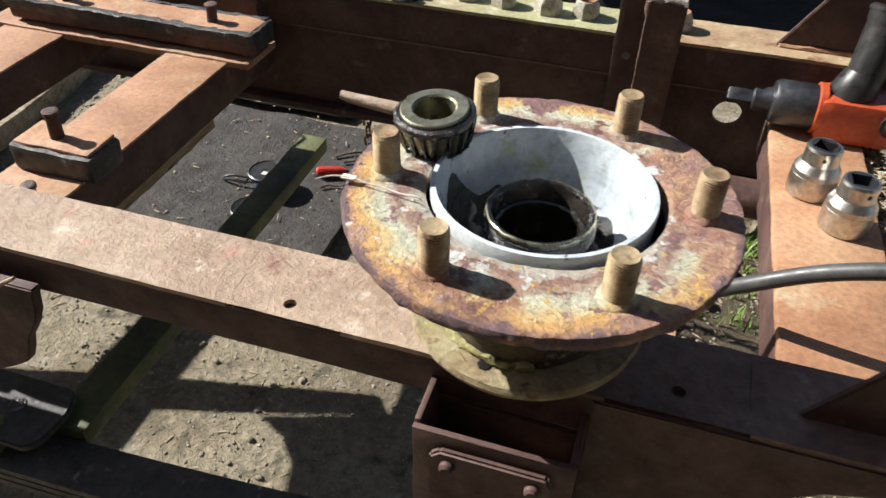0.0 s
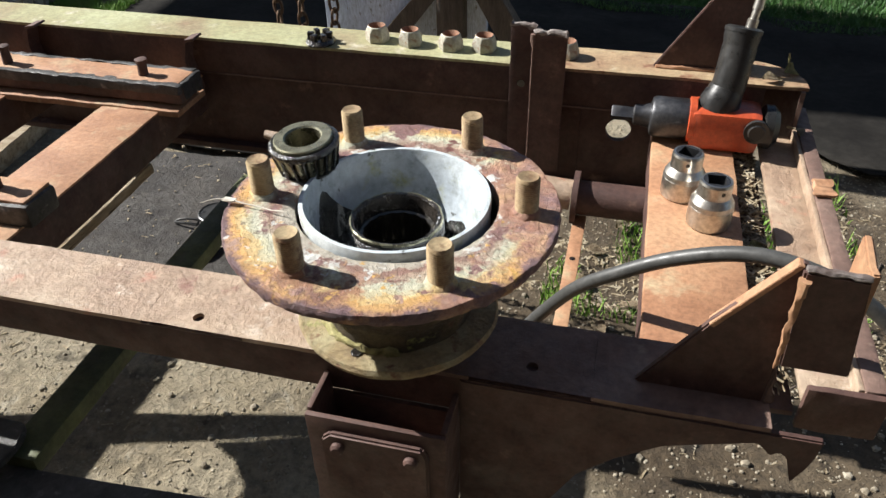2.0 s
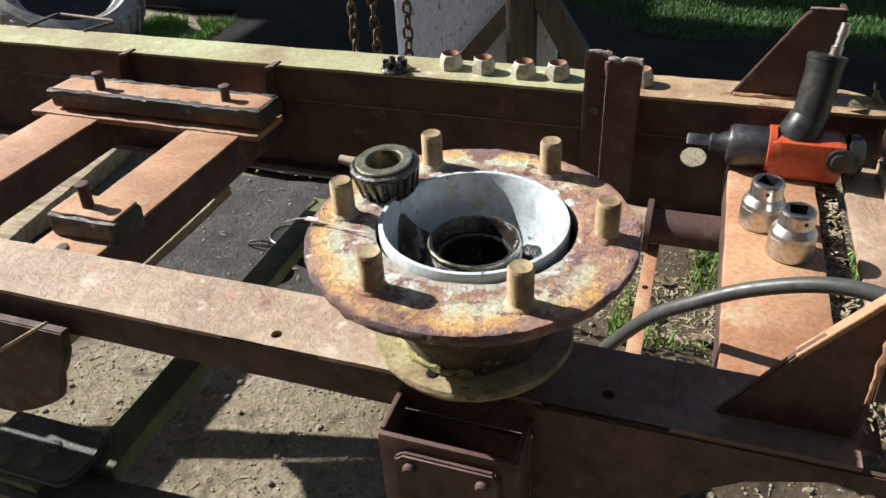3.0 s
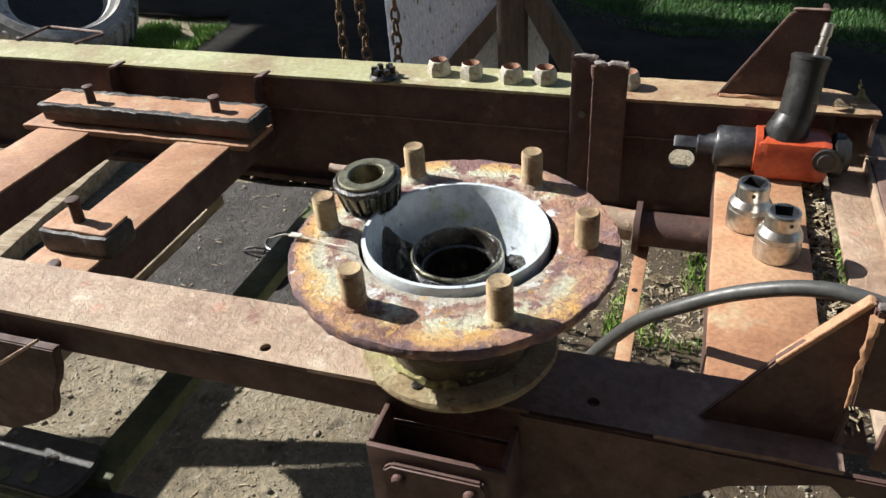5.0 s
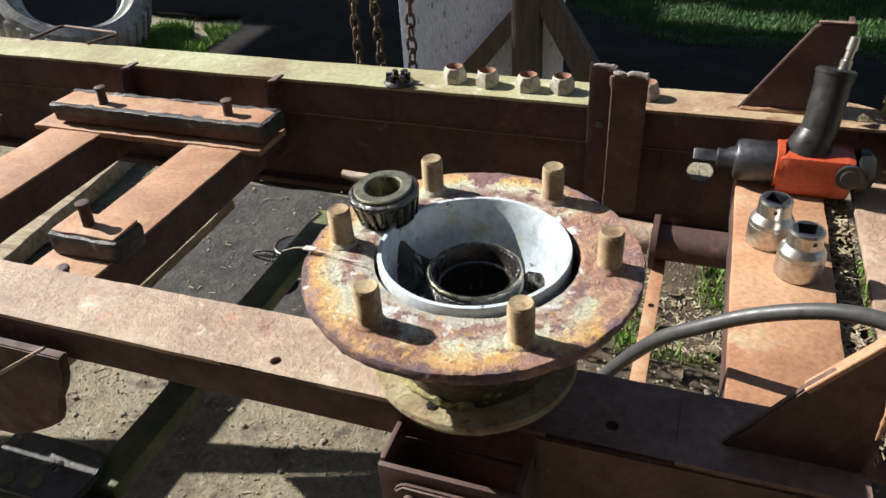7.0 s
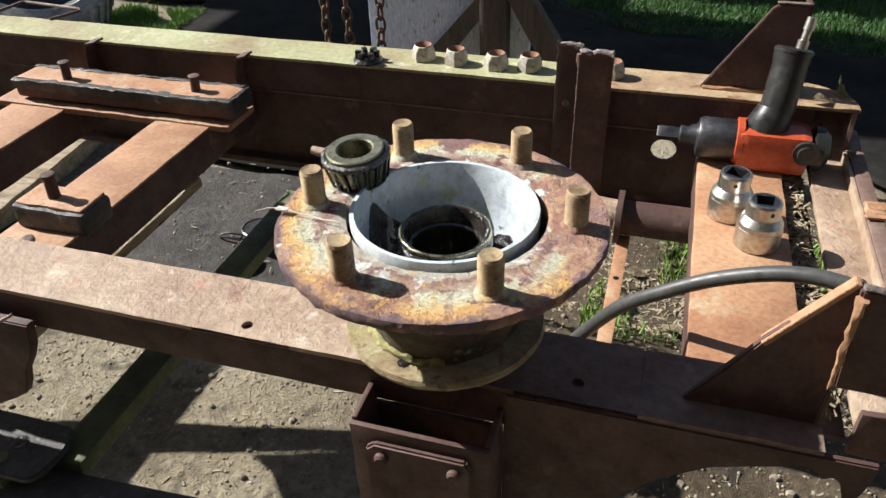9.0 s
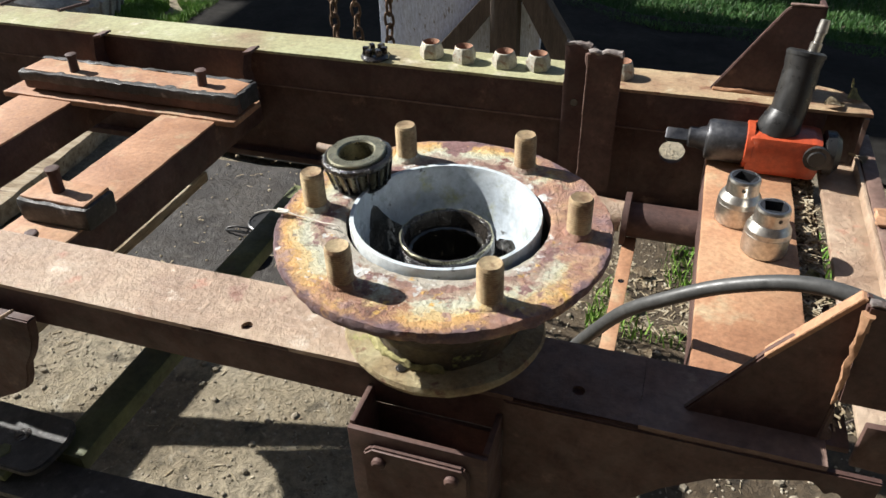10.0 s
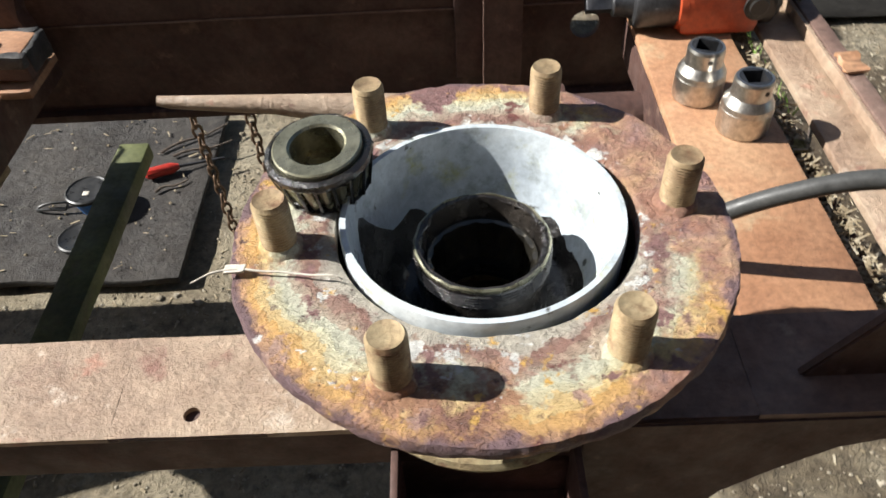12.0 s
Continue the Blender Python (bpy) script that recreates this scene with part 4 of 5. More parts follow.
        lathe(bm, [(r, z + Z) for r, z in prof], 20, (x, y))
        st = part("wheel_stud", bm, BRASSY, hub, "threaded yellow-zinc wheel stud")
        wd = lathe(bmesh.new(), [(0.0120, 0.767 + Z), (0.0114, 0.7690 + Z), (0.0100, 0.7710 + Z), (0.0088, 0.772 + Z)], 20, (x, y))
        part("weld_bead", roughen(wd, 0.001, 220), FLANGE, st)


hub_parts()


# ---- taper bearing lying on the flange ----
def bearing():
    b = thing("roller_bearing", "greasy tapered roller bearing resting on the hub flange", "bearing", pose(-0.0820, 0.0355, 0.7690, 3, -4, 20))
    part("inner_ring", lathe(bmesh.new(), [(0.0145, 0.0), (0.019, 0.0), (0.0225, 0.022), (0.0238, 0.0235), (0.0238, 0.0285), (0.0230, 0.0292), (0.0158, 0.0292), (0.0145, 0.0280), (0.0145, 0.0)], 56), RACE, b, "oily polished steel inner ring")
    n = 18
    bar, rol = None, None
    for k in range(n):
        m = pose(0, 0, 0, 0, 0, 20 * k)
        if rol is None:
            rol = part("roller", tube(bmesh.new(), [(0.0202, 0, 0.003), (0.0252, 0, 0.0225)], [0.0026, 0.0033], 10), RACE, b)
            bar = part("cage_bar", tube(bmesh.new(), [(0.0240 * math.cos(0.1745), 0.0240 * math.sin(0.1745), 0.002), (0.0284 * math.cos(0.1745), 0.0284 * math.sin(0.1745), 0.0235)], 0.0010, 6), GREASE, b)
        else:
            twin(rol, m, b), twin(bar, m, b)
    top = lathe(bmesh.new(), [(0.0240, 0.0225), (0.0284, 0.0215), (0.0290, 0.0235), (0.0284, 0.0255), (0.0258, 0.0268), (0.0242, 0.0262), (0.0240, 0.0225)], 56)
    part("cage_ring", roughen(top, 0.0006, 200), GREASE, b, "black greasy cage ring")
    part("cage_ring", lathe(bmesh.new(), [(0.0190, 0.0005), (0.0232, 0.0005), (0.0246, 0.0030), (0.0215, 0.0040), (0.0190, 0.0005)], 56), GREASE, b)


bearing()


# ---- wheel nuts on the far rail ----
def wheel_nut(m):
    nut = thing("wheel_nut", "pale zinc wheel nut with rusty thread on the rail", "nut", m, "wheel nuts on the rail")
    bm = bmesh.new()
    ring = [(0.0078, 0.0), (0.0162, 0.0), (0.0168, 0.002), (0.0168, 0.012), (0.0150, 0.0165), (0.0132, 0.0215), (0.0120, 0.0225), (0.0112, 0.0222), (0.0090, 0.0180), (0.0078, 0.0)]

    def hexed(r, z, a, k):
        if r > 0.0145:
            r *= 0.90 / math.cos((a % (math.pi / 3)) - math.pi / 6) * 0.985
        return r, z
    lathe(bm, ring, 48, wob=hexed)
    part("hexagon", bm, NUTZINC, nut)
    part("thread", lathe(bmesh.new(), [(0.0077, 0.001), (0.0072, 0.004), (0.0077, 0.007), (0.0072, 0.010), (0.0077, 0.013), (0.0078, 0.0165), (0.0113, 0.0224), (0.0118, 0.0229), (0.0119, 0.0224), (0.0092, 0.0175), (0.0080, 0.001), (0.0077, 0.001)], 20), THREADRUST, nut, "rusty inner thread")
    return nut


nut = wheel_nut(pose(-0.227, 0.634, 0.632, 0, 0, 10))
nut.scale = (1.12, 1.12, 1.08)
for x, y, a in ((-0.171, 0.628, 35), (-0.105, 0.624, 5), (-0.053, 0.628, 22), (0.072, 0.630, 50)):
    copy_thing(nut, pose(x, y, 0.632, 0, 0, a))


# ---- impact sockets ----
def impact_socket(m):
    s = thing("impact_socket", "worn chrome impact socket standing on the deck plate", "socket", m, "sockets on the plate")
    part("body", lathe(bmesh.new(), [(0.0255, 0.0), (0.0272, 0.001), (0.0278, 0.004), (0.0278, 0.0265), (0.0275, 0.027), (0.0268, 0.0325), (0.0222, 0.0400), (0.0212, 0.0412), (0.0205, 0.0440), (0.0205, 0.0570), (0.0192, 0.0600), (0.0165, 0.0604), (0.0165, 0.030), (0.015, 0.0)], 48), CHROME, s, smooth=22)
    bm = bmesh.new()
    seg, h = 40, 0.0108
    rings = []
    for z in (0.0603, 0.040):
        sq = []
        for k in range(seg):
            a = 2 * math.pi * k / seg
            q = h / max(abs(math.cos(a)), abs(math.sin(a)))
            sq.append(bm.verts.new((q * math.cos(a), q * math.sin(a), z)))
        rings.append(sq)
    outer = [bm.verts.new((0.0168 * math.cos(2 * math.pi * k / seg), 0.0168 * math.sin(2 * math.pi * k / seg), 0.0603)) for k in range(seg)]
    for k in range(seg):
        j = (k + 1) % seg
        bm.faces.new((outer[k], outer[j], rings[0][j], rings[0][k]))
        bm.faces.new((rings[0][k], rings[0][j], rings[1][j], rings[1][k]))
    bm.faces.new(rings[1])
    bmesh.ops.recalc_face_normals(bm, faces=bm.faces)
    part("square_drive", bm, GUNMETAL, s, "square drive socket", pose(0, 0, 0, 0, 0, 65))
    # dark spot standing for the shade in a pin hole
    part("pin_hole", tube(bmesh.new(), [(0, -0.0200, 0.051), (0, -0.0208, 0.051)], 0.0026, 10), BLACKPLASTIC, s)
    return s


sock = impact_socket(pose(0.250, 0.396, 0.5605))
sock.scale = (0.93, 0.93, 1.0)
copy_thing(sock, pose(0.281, 0.337, 0.5605, 0, 0, 25))


# ---- air impact wrench ----
def wrench():
    g = thing("impact_wrench", "orange and black air impact wrench lying on the frame", "impact wrench", pose(0, 0.540, 0.5925))

    def along(profile, seg=40):
        bm = bmesh.new()
        lathe(bm, profile, seg)
        bmesh.ops.rotate(bm, verts=bm.verts, matrix=Matrix.Rotation(radians(90), 3, "Y"))
        return bm
    part("anvil", along([(0.0095, 0.150), (0.0112, 0.152), (0.0112, 0.172), (0.0110, 0.174), (0.0110, 0.186), (0.009, 0.187)], 4), GUNMETAL, g, "square dark steel anvil")
    part("nose", along([(0.012, 0.180), (0.0145, 0.182), (0.0145, 0.192), (0.018, 0.204), (0.016, 0.206)]), GUNMETAL, g)
    part("hammer_case", along([(0.018, 0.203), (0.026, 0.205), (0.0285, 0.210), (0.0285, 0.252), (0.028, 0.256), (0.02, 0.257)]), GUNMETAL, g, "scuffed dark cast housing")
    bm = solid(0.256, 0.350, -0.030, 0.031, -0.0315, 0.0255, 0.012, 6)
    body = part("motor_housing", bm, ORANGE, g, "chipped orange enamel")
    part("rim_collar", along([(0.026, 0.253), (0.0318, 0.255), (0.0318, 0.263), (0.026, 0.265)]), ORANGE, body)
    part("end_cap", along([(0.026, 0.351), (0.030, 0.353), (0.030, 0.364), (0.022, 0.372), (0.01, 0.373)]), BLACKPLASTIC, body)
    part("reverse_knob", tube(bmesh.new(), [(0.342, -0.028, 0.006), (0.342, -0.034, 0.006), (0.342, -0.0345, 0.006), (0.342, -0.036, 0.006)], [0.0165, 0.0165, 0.0115, 0.010], 24), BLACKPLASTIC, body)
    hp = smooth_curve([(0.293, 0.004, 0.020), (0.299, 0.010, 0.045), (0.303, 0.022, 0.080), (0.306, 0.035, 0.1165)], 5)
    part("grip", tube(bmesh.new(), hp, [0.0225] * (len(hp) - 3) + [0.022, 0.0235, 0.0235], 20), BLACKPLASTIC, g, "greasy black grip")
    part("grip_base", tube(bmesh.new(), [(0.290, 0.003, 0.014), (0.293, 0.005, 0.030), (0.296, 0.008, 0.040), (0.298, 0.010, 0.048)], [0.0275, 0.0275, 0.0245, 0.0225], 20), BLACKPLASTIC, g, "black flared foot of the grip")
    part("trigger", tube(bmesh.new(), [(0.279, -0.002, 0.030), (0.276, 0.006, 0.048)], [0.008, 0.006], 10), GUNMETAL, g)
    part("grip_cap", tube(bmesh.new(), [(0.306, 0.035, 0.1155), (0.3065, 0.0365, 0.120), (0.3068, 0.0373, 0.1225)], [0.0248, 0.0248, 0.021], 24), BLACKPLASTIC, g)
    bm = tube(bmesh.new(), [(0.314, 0.038, 0.118), (0.316, 0.041, 0.132), (0.3162, 0.0412, 0.1325), (0.318, 0.044, 0.144), (0.3182, 0.0442, 0.1445), (0.320, 0.048, 0.160)], [0.0075, 0.0075, 0.0055, 0.0055, 0.007, 0.006], 14)
    part("air_fitting", bm, CHROME, g, "ribbed air-line coupling")


wrench()


# ---- hose ----
def hose():
    pts = smooth_curve([(0.085, 0.20, 0.470), (0.105, 0.185, 0.512), (0.140, 0.165, 0.572), (0.180, 0.15, 0.612), (0.226, 0.14, 0.645), (0.28, 0.128, 0.670), (0.325, 0.115, 0.676), (0.375, 0.100, 0.664), (0.425, 0.085, 0.625), (0.470, 0.068, 0.545), (0.500, 0.050, 0.420), (0.520, 0.030, 0.200), (0.550, 0.0, 0.060), (0.640, -0.04, 0.014), (0.900, -0.16, 0.014), (1.250, -0.22, 0.014)], 8)
    tail = smooth_curve([(0.02, 0.22, 0.012), (0.05, 0.215, 0.10), (0.07, 0.205, 0.30), (0.085, 0.20, 0.470)], 6)
    h = thing("air_hose", "arched grey rubber air hose over the frame", "hose", pose(0, 0, 0))
    part("hose", tube(bmesh.new(), tail[:-1] + pts, 0.0075, 14), RUBBER, h)


hose()


# ---- greasy lock nut on the rail ----
def lock_nut():
    t = thing("castle_nut", "small greasy black castle nut on the lichen rail", "nut", pose(-0.312, 0.605, 0.632))
    t.scale = (1.2, 1.2, 0.9)
    bm = lathe(bmesh.new(), [(0.010, 0), (0.019, 0), (0.020, 0.004), (0.017, 0.009), (0.010, 0.010), (0.010, 0)], 24)
    part("washer", roughen(bm, 0.0015, 120), GREASE, t)
    for k in range(6):
        a = radians(60 * k + 12)
        bm = solid(-0.004, 0.004, -0.0035, 0.0035, 0.008, 0.020, 0.001)
        part("prong", bm, GREASE, t, "", pose(0.0125 * math.cos(a), 0.0125 * math.sin(a), 0, 0, 0, math.degrees(a)))


lock_nut()


# ---- matting, tin and small things on the ground ----
def rubber_mat():
    bm = solid(-1.12, -0.53, 0.648, 1.17, 0.012, 0.030, 0.006, 24)
    single("ground_mat", roughen(bm, 0.006, 9), MATTING, "worn black rubber mat lying on the dirt", "mat")


rubber_mat()


def tin():
    t = thing("paint_tin", "small blue tin with a black lid on the mat", "tin", pose(-0.743, 0.845, 0.031))
    part("can", lathe(bmesh.new(), [(0.022, 0), (0.025, 0.002), (0.037, 0.044), (0.033, 0.045)], 32), BLUE, t)
    part("lid", lathe(bmesh.new(), [(0.036, 0.042), (0.0425, 0.043), (0.0430, 0.050), (0.040, 0.052), (0.037, 0.0495), (0.010, 0.049)], 32), BLACKPLASTIC, t, "black lid")
    part("sticker", solid(-0.006, 0.006, -0.016, -0.004, 0.0492, 0.0500, 0.0002), STRING, t, "small white sticker")
    bail = [(-0.078 - 0.040 * math.cos(a), -0.004 + 0.010 * math.sin(a), 0.004 + 0.010 * abs(math.sin(a))) for a in (math.pi * k / 9 - math.pi / 2 for k in range(10))]
    part("bail_handle", tube(bmesh.new(), [(-0.037, 0.0, 0.040), (-0.055, -0.012, 0.010)] + bail + [(-0.055, 0.012, 0.010), (-0.036, 0.004, 0.040)], 0.0028, 7), BLACKPLASTIC, t, "black wire handle")


tin()
spare = lathe(bmesh.new(), [(0.034, 0.0), (0.040, 0.001), (0.041, 0.009), (0.038, 0.011), (0.034, 0.008), (0.010, 0.007)], 32)
single("tin_lid", spare, BLACKPLASTIC, "loose black tin lid lying on the mat", "lid", pose(-0.745, 0.752, 0.033))

# ---- background ----
def trestle():
    t = thing("timber_trestle", "dark timber trestle with a flaking grey board", "trestle", pose(0, 1.55, 0))
    part("board", roughen(solid(-0.72, -0.235, 0.03, 0.055, 0.0, 0.95, 0.003, 8), 0.002, 20), GREYBOARD, t, "flaking blue-grey board")
    part("post", roughen(solid(-0.365, -0.290, -0.03, 0.03, 0.0, 1.0, 0.004, 8), 0.002, 20), TIMBER, t)
    part("brace", prism([(-0.60, 0.20), (-0.52, 0.20), (-0.36, 0.40), (-0.36, 0.47)], -0.025, 0.025), TIMBER, t)
    part("brace", prism([(-0.05, 0.20), (-0.14, 0.20), (-0.290, 0.455), (-0.290, 0.56)], -0.025, 0.025), TIMBER, t)


trestle()


def wheel(m, r=0.36):
    w = thing("spoked_wheel", "dusty pneumatic wheel with pale grey rim, leaning back on dirt", "wheel", m)

    def upright(bm):
        bmesh.ops.rotate(bm, verts=bm.verts, matrix=Matrix.Rotation(radians(90), 3, "X"))
        bmesh.ops.translate(bm, verts=bm.verts, vec=(0, 0, r))
        return bm
    prof = [(r * 0.75, -0.06), (r * 0.82, -0.085), (r * 0.93, -0.08), (r, -0.05), (r, 0.05), (r * 0.93, 0.08), (r * 0.82, 0.085), (r * 0.75, 0.06), (r * 0.75, -0.06)]
    ty = part("tyre", upright(lathe(bmesh.new(), prof, 72)), TYRE, w, "dusty worn tyre")
    for k in range(36):
        a = 2 * math.pi * k / 36
        bm = solid(-0.012, 0.012, -0.075, 0.075, r - 0.004, r + 0.010, 0.003)
        bmesh.ops.rotate(bm, verts=bm.verts, matrix=Matrix.Rotation(a, 3, "Y"))
        bmesh.ops.translate(bm, verts=bm.verts, vec=(0, 0, r))
        part("lug", bm, TYRE, ty)
    prof = [(r * 0.58, -0.015), (r * 0.62, -0.050), (r * 0.69, -0.058), (r * 0.75, -0.075), (r * 0.765, -0.066), (r * 0.75, -0.040), (r * 0.75, 0.05), (r * 0.68, 0.05), (r * 0.58, 0.0), (r * 0.58, -0.015)]
    rim = part("rim", upright(lathe(bmesh.new(), prof, 64)), RIM, w, "pale grey painted rim")
    part("disc", upright(lathe(bmesh.new(), [(0.03, -0.02), (r * 0.2, -0.02), (r * 0.585, -0.005), (r * 0.585, 0.0), (0.03, 0.0)], 48)), BLACKPLASTIC, rim)
    return w


wheel(pose(-2.225, 1.965, 0.062, -58, 0, 62), 0.315)


# ---- chains ----
def chain(x, y, top, label, low=0.0):
    c = thing("hanging_chain", label, "chain", pose(x, y, 0.0), "rusty chains")
    bm = tube(bmesh.new(), [(0.0078 * math.copysign(abs(math.cos(a)) ** 0.8, math.cos(a)), 0, 0.0145 * math.sin(a)) for a in (2 * math.pi * k / 20 for k in range(20))], 0.0027, 7, True)
    first, n, rnd = None, int((top - low) / 0.0226), random.Random(int(x * 1000))
    for k in range(n):
        m = pose(0.006 * math.sin(k * 0.11 + x * 9), 0.004 * math.sin(k * 0.17), low + 0.0145 + 0.0226 * k, rnd.uniform(-3, 3), rnd.uniform(-3, 3), (0 if k % 2 else 90) + rnd.uniform(-14, 14))
        if first is None:
            first = part("link", bm, CHAINRUST, c, "", m)
        else:
            twin(first, m, c)


chain(-0.453, 0.770, 1.0, "rusty steel chain hanging down behind the rail")
chain(-0.426, 0.790, 1.0, "rusty steel chain hanging down behind the rail", 0.42)
chain(-0.362, 0.800, 1.0, "rusty steel chain hanging down before the grey board")


# ---- twine on the flange ----
def twine():
    pts = smooth_curve([(-0.142, -0.036, 0.771), (-0.132, -0.031, 0.7725), (-0.120, -0.029, 0.7722), (-0.108, -0.030, 0.7712), (-0.098, -0.031, 0.7712), (-0.084, -0.034, 0.7715), (-0.072, -0.037, 0.7740), (-0.068, -0.038, 0.7715)], 5)
    t = thing("twine", "pale frayed twine with a scrap lying on the flange", "twine", pose(0, 0, 0))
    part("thread", tube(bmesh.new(), pts, [0.0004 + 0.0005 * abs(noise.noise(p * 60)) for p in pts], 7), STRING, t)
    part("scrap", roughen(solid(-0.127, -0.117, -0.031, -0.026, 0.7712, 0.7728, 0.0006, 3), 0.001, 120), STRING, t, "white paper scrap")


twine()


# ---- timber ----
def board_under():
    single("packing_board", roughen(solid(-0.700, -0.587, 0.06, 0.478, 0.432, 0.450, 0.002, 16), 0.001, 30), OLDWOOD, "tan weathered board wedged below the crossmember", "board")


board_under()
for (x0, y0), (x1, y1), w, h, lab in (((-1.50, 0.40), (-1.60, 1.36), 0.13, 0.06, "grey split plank lying on the dirt"), ((-1.66, 0.70), (-1.72, 1.45), 0.05, 0.035, "thin broken batten lying on the dirt")):
    bm = solid(0, math.hypot(x1 - x0, y1 - y0), -w / 2, w / 2, 0.004, h, 0.004, 24)
    roughen(bm, 0.010, 11, (0, 1, 0.5))
    single("plank", bm, OLDWOOD, lab, "plank", pose(x0, y0, 0, 0, 0, math.degrees(math.atan2(y1 - y0, x1 - x0))))


# ---- twigs and leaves ----
def twig(x, y, z, length, turn, r=0.0035):
    pts = [(length * (k / 6 - 0.5), 0.004 * math.sin(k * 1.1), r + 0.003 * abs(math.sin(k * 0.9))) for k in range(7)]
    single("twig", roughen(tube(bmesh.new(), pts, [r * (1 - 0.08 * k) for k in range(7)], 7), 0.0015, 60), TIMBER, "short dark dry twig lying about", "twig", pose(x, y, z, 0, 0, turn), "twigs")


for x, y, z, length, turn in ((-0.585, 1.06, 0.031, 0.16, 35), (-0.560, 1.02, 0.031, 0.13, 20), (-0.600, 0.900, 0.031, 0.07, 28), (0.52, 0.62, 0.004, 0.20, 40), (0.60, 0.75, 0.004, 0.26, 12), (0.72, 0.95, 0.004, 0.30, 62), (0.64, 1.05, 0.004, 0.18, -20)):
    twig(x, y, z, length, turn)


def dry_leaf(x, y, z, size, turn, tilt, material, label):
    bm = bmesh.new()
    rows = []
    for k in range(7):
        w = size * 0.34 * math.sin(math.pi * (0.06 + 0.88 * k / 6))
        rows.append([bm.verts.new((size * (k / 6 - 0.5), w * q, size * (0.10 * q * q + 0.12 * math.sin(k * 0.8)))) for q in (-1, -0.4, 0.4, 1)])
    for a, c in zip(rows, rows[1:]):
        for q in range(3):
            bm.faces.new((a[q], a[q + 1], c[q + 1], c[q]))
    bmesh.ops.solidify(bm, geom=bm.faces[:], thickness=0.0008)
    single("leaf", bm, material, label, "leaf", pose(x, y, z, tilt, 0, turn), "fallen leaves")


dry_leaf(0.386, 0.640, 0.640, 0.050, 70, 55, MOSS, "curled yellow-green leaf at the frame corner")
dry_leaf(0.362, 0.600, 0.636, 0.030, 20, 10, CHIP, "dry brown leaf on the frame corner")
dry_leaf(0.400, 0.560, 0.580, 0.034, 110, 15, CHIP, "dry brown leaf on the end rail")
dry_leaf(0.338, 0.318, 0.546, 0.026, 40, 20, MOSS, "pale green leaf in the gutter")
for k, (x, y) in enumerate(((0.15, 0.98), (0.21, 1.10), (0.28, 0.92), (0.24, 0.80), (0.12, 0.86), (0.33, 1.08), (0.18, 0.72))):
    dry_leaf(x, y, 0.014, 0.045 + 0.006 * (k % 3), 50 * k, 8, OLDWOOD if k % 3 == 0 else CHIP, "pale dry leaf lying on the dark soil")


# ---- screwdriver on the mat ----
def screwdriver():
    t = thing("screwdriver", "red-handled screwdriver lying on the black mat", "screwdriver", pose(-0.628, 0.940, 0.044, 0, 0, 20))
    part("handle", tube(bmesh.new(), [(-0.035, 0, 0), (-0.03, 0, 0), (0.02, 0, 0), (0.03, 0, 0), (0.036, 0, 0)], [0.008, 0.012, 0.012, 0.008, 0.006], 10), RED, t)
    part("shaft", tube(bmesh.new(), [(0.03, 0, 0), (0.13, 0, -0.008)], 0.003, 8), GUNMETAL, t)


screwdriver()


# ---- unseen barn roof added to shade the yard behind ----
def barn():
    b = thing("open_barn", "unseen dark timber barn roof, added to shade the yard", "barn")
    for x in (-6.3, -2.75):
        for y in (2.98, 2.30) if x < -5 else (2.98,):
            part("post", solid(x - 0.06, x + 0.06, y, y + 0.12, 0, 3.5, 0.01), TIMBER, b)
    # boards set back here so sun reaches the wheel and grass patch
    for k in (-2, -1):
        part("roof_board", solid(-6.5 + 0.325 * k, -6.5 + 0.325 * k + 0.3245, 3.05, 4.0, 3.5, 3.53, 0.001), TIMBER, b)
    part("roof_board", solid(-6.5, -6.1755, 2.95, 5.6, 3.5, 3.53, 0.001), TIMBER, b)
    for k in range(1, 12):
        part("roof_board", solid(-6.5 + 0.325 * k, -6.5 + 0.325 * k + 0.3245, 2.27, 5.6 if k < 6 else 3.36 - 0.055 * (k - 6), 3.5, 3.53, 0.001), TIMBER, b)
        # slit left open to throw a sunlit strip on the lawn edge
        if k > 5:
            part("roof_board", solid(-6.5 + 0.325 * k, -6.5 + 0.325 * k + 0.3245, 3.58 - 0.055 * (k - 6), 5.6, 3.5, 3.53, 0.001), TIMBER, b)


barn()


# ---- litter, grit and grass ----
def scatter(name, label, material, count, place, piece, seed):
    rnd = random.Random(seed)
    verts, faces = [], []
    for _ in range(count):
        x, y, z = place(rnd)
        v, f = piece(rnd)
        base = len(verts)
        verts += [(x + p[0], y + p[1], z + p[2]) for p in v]
        faces += [tuple(base + q for q in g) for g in f]
    me = bpy.data.meshes.new(name)
    me.from_pydata(verts, [], faces)
    me.materials.append(material)
    return tagged(new(name, me), label, name.replace("_", " "), kind="stuff")


def blade(rnd, tall=1.0):
    a, h, w = rnd.uniform(0, 6.28), rnd.uniform(0.03, 0.085) * tall, rnd.uniform(0.0011, 0.0026)
    bx, by = rnd.uniform(-1, 1) * h * 0.6, rnd.uniform(-1, 1) * h * 0.6
    c, s = math.cos(a) * w, math.sin(a) * w
    return [(-c, -s, 0), (c, s, 0), (bx * 0.4 + c * 0.7, by * 0.4 + s * 0.7, h * 0.6), (bx * 0.4 - c * 0.7, by * 0.4 - s * 0.7, h * 0.6), (bx, by, h)], [(0, 1, 2, 3), (3, 2, 4)]


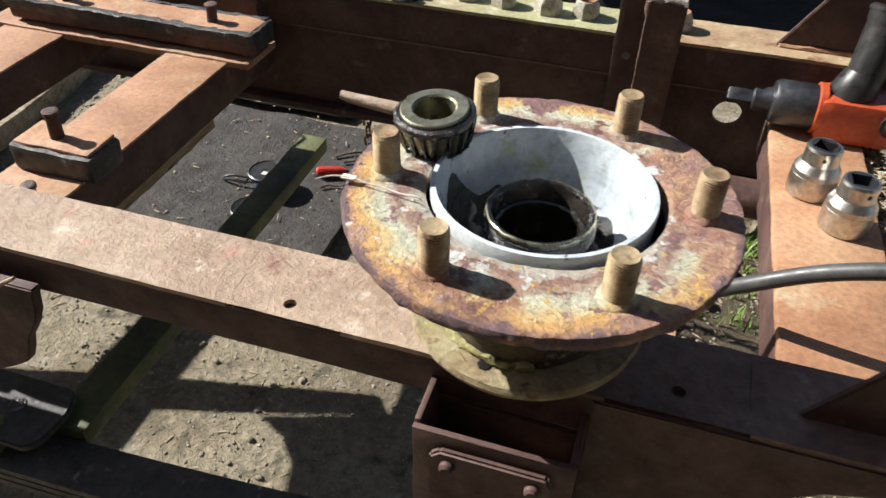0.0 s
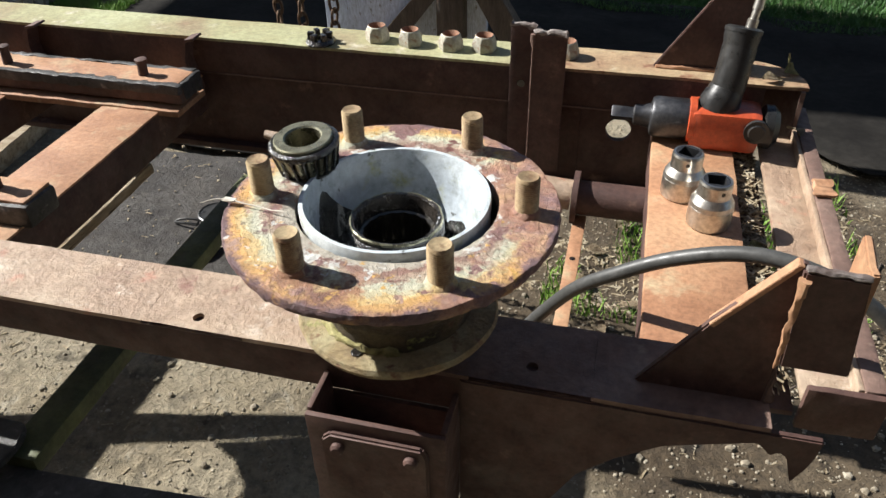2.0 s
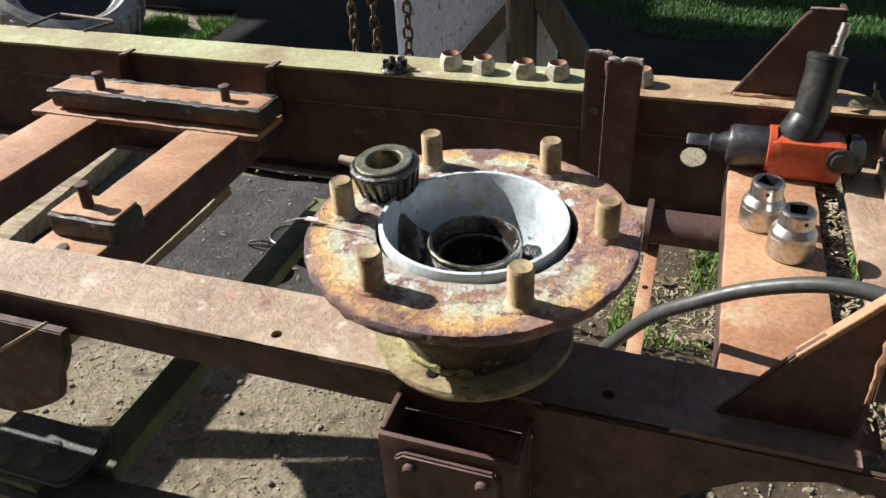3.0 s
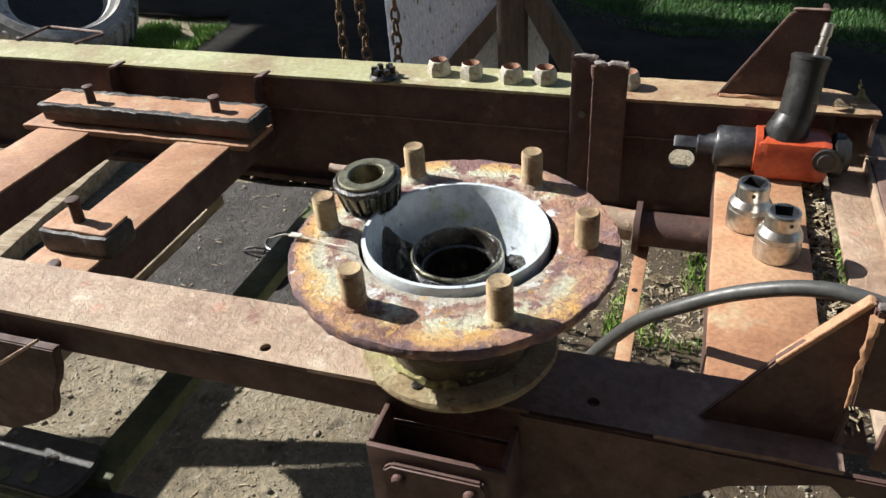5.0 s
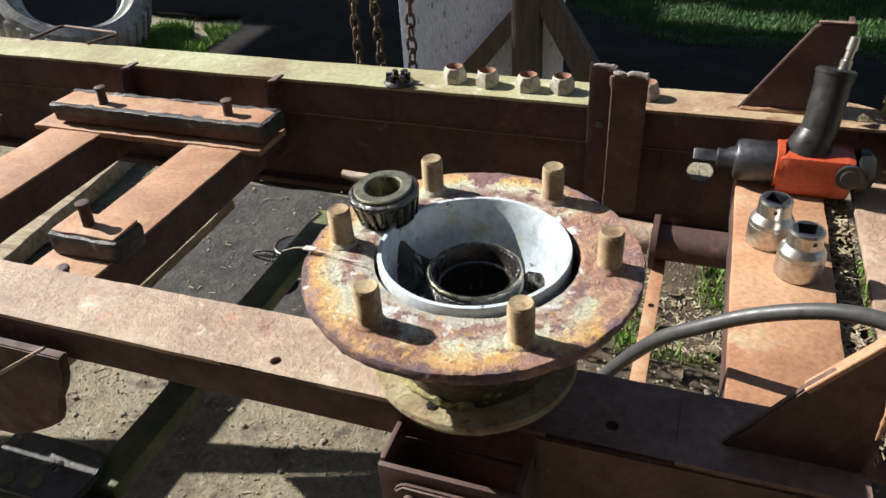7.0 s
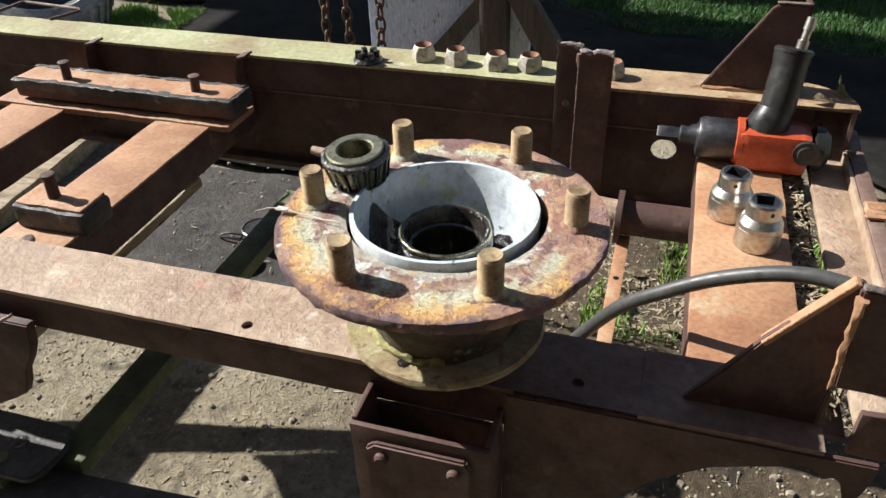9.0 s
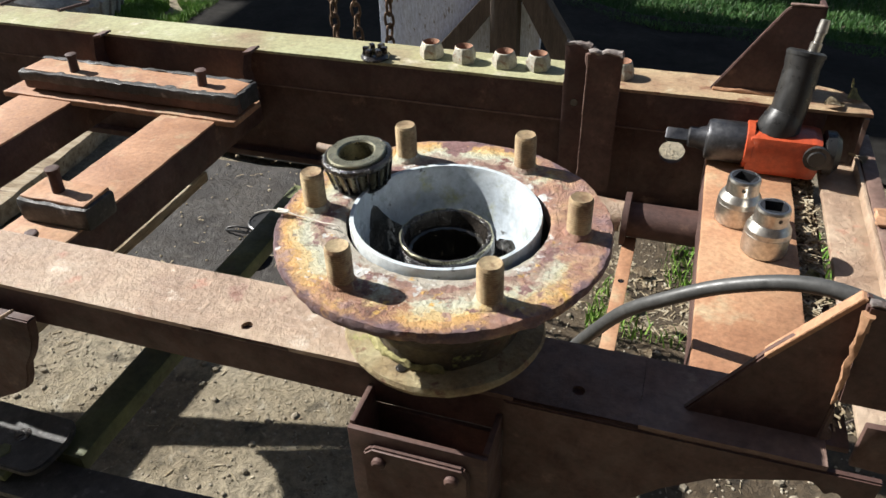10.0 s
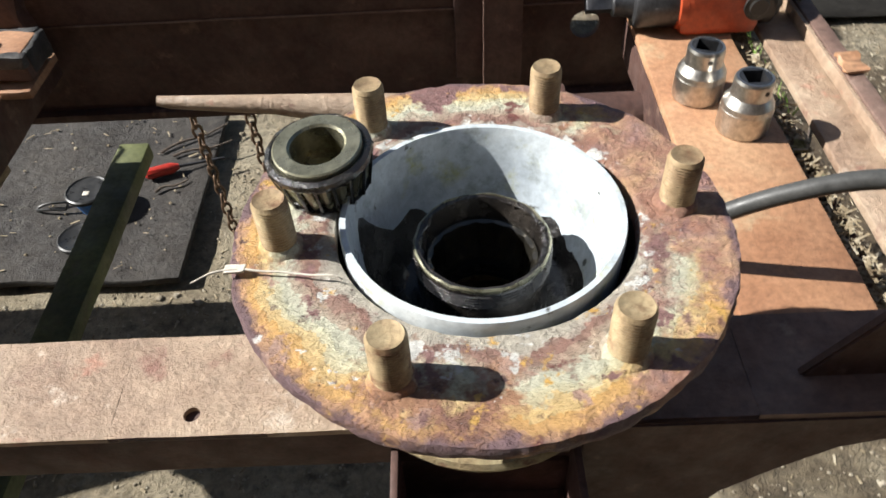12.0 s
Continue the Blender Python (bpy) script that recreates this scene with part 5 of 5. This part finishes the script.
def chip(rnd, big=1.0):
    a, l, w, t = rnd.uniform(0, 6.28), rnd.uniform(0.002, 0.011) * big, rnd.uniform(0.0006, 0.0022) * big, rnd.uniform(-0.3, 0.3)
    c, s = math.cos(a), math.sin(a)
    top = [(c * p - s * q, s * p + c * q, 0.002 + p * t * 0.3) for p, q in ((-l, -w), (l, -w * 0.6), (l, w * 0.6), (-l, w))]
    return top + [(x, y, z - 0.0012) for x, y, z in top], [(0, 1, 2, 3), (0, 4, 5, 1), (1, 5, 6, 2), (2, 6, 7, 3), (3, 7, 4, 0)]


def stone(rnd):
    r = rnd.uniform(0.0012, 0.0042) * (2.4 if rnd.random() < 0.05 else 1)
    pts = [(r * rnd.uniform(0.6, 1.2) * math.cos(k * 1.2566), r * rnd.uniform(0.6, 1.2) * math.sin(k * 1.2566), 0) for k in range(5)]
    mid = [(x * 0.75, y * 0.75, r * 0.6) for x, y, _ in pts]
    return pts + mid + [(0, 0, r * 0.8)], [(k, (k + 1) % 5, 5 + (k + 1) % 5, 5 + k) for k in range(5)] + [(5 + k, 5 + (k + 1) % 5, 10) for k in range(5)]


def level(x, y):
    return 0.010 * noise.noise(Vector((x * 2.2, y * 2.2, 0))) + 0.006 * noise.noise(Vector((x * 9, y * 9, 4)))


def anywhere(x0, x1, y0, y1, lift=0.0):
    def at(rnd):
        while True:
            x, y = rnd.uniform(x0, x1), rnd.uniform(y0, y1)
            if not (-1.13 < x < -0.52 and 0.64 < y < 1.23):
                return x, y, level(x, y) + lift
    return at


def clumped(x0, x1, y0, y1, thick, seed):
    def at(rnd):
        while True:
            x, y = rnd.uniform(x0, x1), rnd.uniform(y0, y1)
            if noise.noise(Vector((x * 5, y * 5, seed))) + 0.4 * noise.noise(Vector((x * 17, y * 17, seed))) > thick:
                return x, y, level(x, y)
    return at


scatter("grit", "small pale stones strewn on the dirt", GRIT, 16000, anywhere(-1.5, 1.4, -0.3, 1.6), stone, 1)
scatter("straw_litter", "pale straw and wood chips on the dirt", CHIP, 2600, anywhere(-2.2, 1.4, -0.2, 1.7), chip, 2)
scatter("straw_heap", "thick straw and leaf litter by the frame", CHIP, 3000, clumped(-0.1, 0.75, 0.6, 1.45, -0.05, 3), lambda r: chip(r, r.choice((0.7, 1.0, 1.5))), 3)
scatter("mat_litter", "chips and crumbs on the rubber mat", CHIP, 130, lambda r: (r.uniform(-1.1, -0.55), r.uniform(0.67, 1.2), 0.033), lambda r: chip(r) if r.random() < 0.3 else stone(r), 4)
scatter("gutter_litter", "leaf litter lying in the gutter", CHIP, 900, lambda r: (r.uniform(0.323, 0.351), r.uniform(0.10, 0.58), 0.531 + r.uniform(0, 0.018)), lambda r: chip(r, 0.8), 5)
scatter("yard_weeds", "short green weeds among the straw", BLADE, 1500, clumped(0.05, 0.75, 0.75, 1.45, 0.10, 8), lambda r: blade(r, 0.6), 6)
scatter("grass_patch", "sunlit tuft of grass by the wheel", BLADE, 7000, clumped(-2.32, -1.88, 2.13, 2.46, -0.28, 4), lambda r: blade(r, 0.6), 7)


def on_lawn(rnd):
    while True:
        x, y = rnd.uniform(-0.6, 2.4), 2.2 + 1.7 * rnd.random() ** 1.2
        if y > float(np.interp(x, [-0.57, -0.13, 0.35, 0.82, 2.4], [2.99, 2.64, 2.55, 2.50, 2.40])) + 0.07 * noise.noise(Vector((x * 7, 2, 0))):
            return x, y, level(x, y)


scatter("lawn", "mown green lawn beyond the yard", LAWN, 110000, on_lawn, lambda r: blade(r, 0.42), 8)


# ---- black sheet painting the shade on the yard behind the frame ----
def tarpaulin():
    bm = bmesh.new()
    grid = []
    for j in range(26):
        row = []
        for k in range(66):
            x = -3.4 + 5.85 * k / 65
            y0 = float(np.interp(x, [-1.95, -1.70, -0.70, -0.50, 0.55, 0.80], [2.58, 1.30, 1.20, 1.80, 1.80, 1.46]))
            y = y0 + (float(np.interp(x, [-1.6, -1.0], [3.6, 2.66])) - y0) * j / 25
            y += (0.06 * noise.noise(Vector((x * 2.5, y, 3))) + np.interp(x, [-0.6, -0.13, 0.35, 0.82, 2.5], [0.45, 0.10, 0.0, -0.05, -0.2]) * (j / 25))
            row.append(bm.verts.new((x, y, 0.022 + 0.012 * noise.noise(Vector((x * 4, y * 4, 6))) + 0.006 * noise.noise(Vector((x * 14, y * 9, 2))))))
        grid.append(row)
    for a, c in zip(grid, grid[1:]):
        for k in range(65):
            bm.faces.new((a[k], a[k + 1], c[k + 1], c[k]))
    ob = single("tarpaulin", bm, SHADE_BLACK, "crumpled black sheet added to stand for shaded yard ground", "tarpaulin", smooth=180)
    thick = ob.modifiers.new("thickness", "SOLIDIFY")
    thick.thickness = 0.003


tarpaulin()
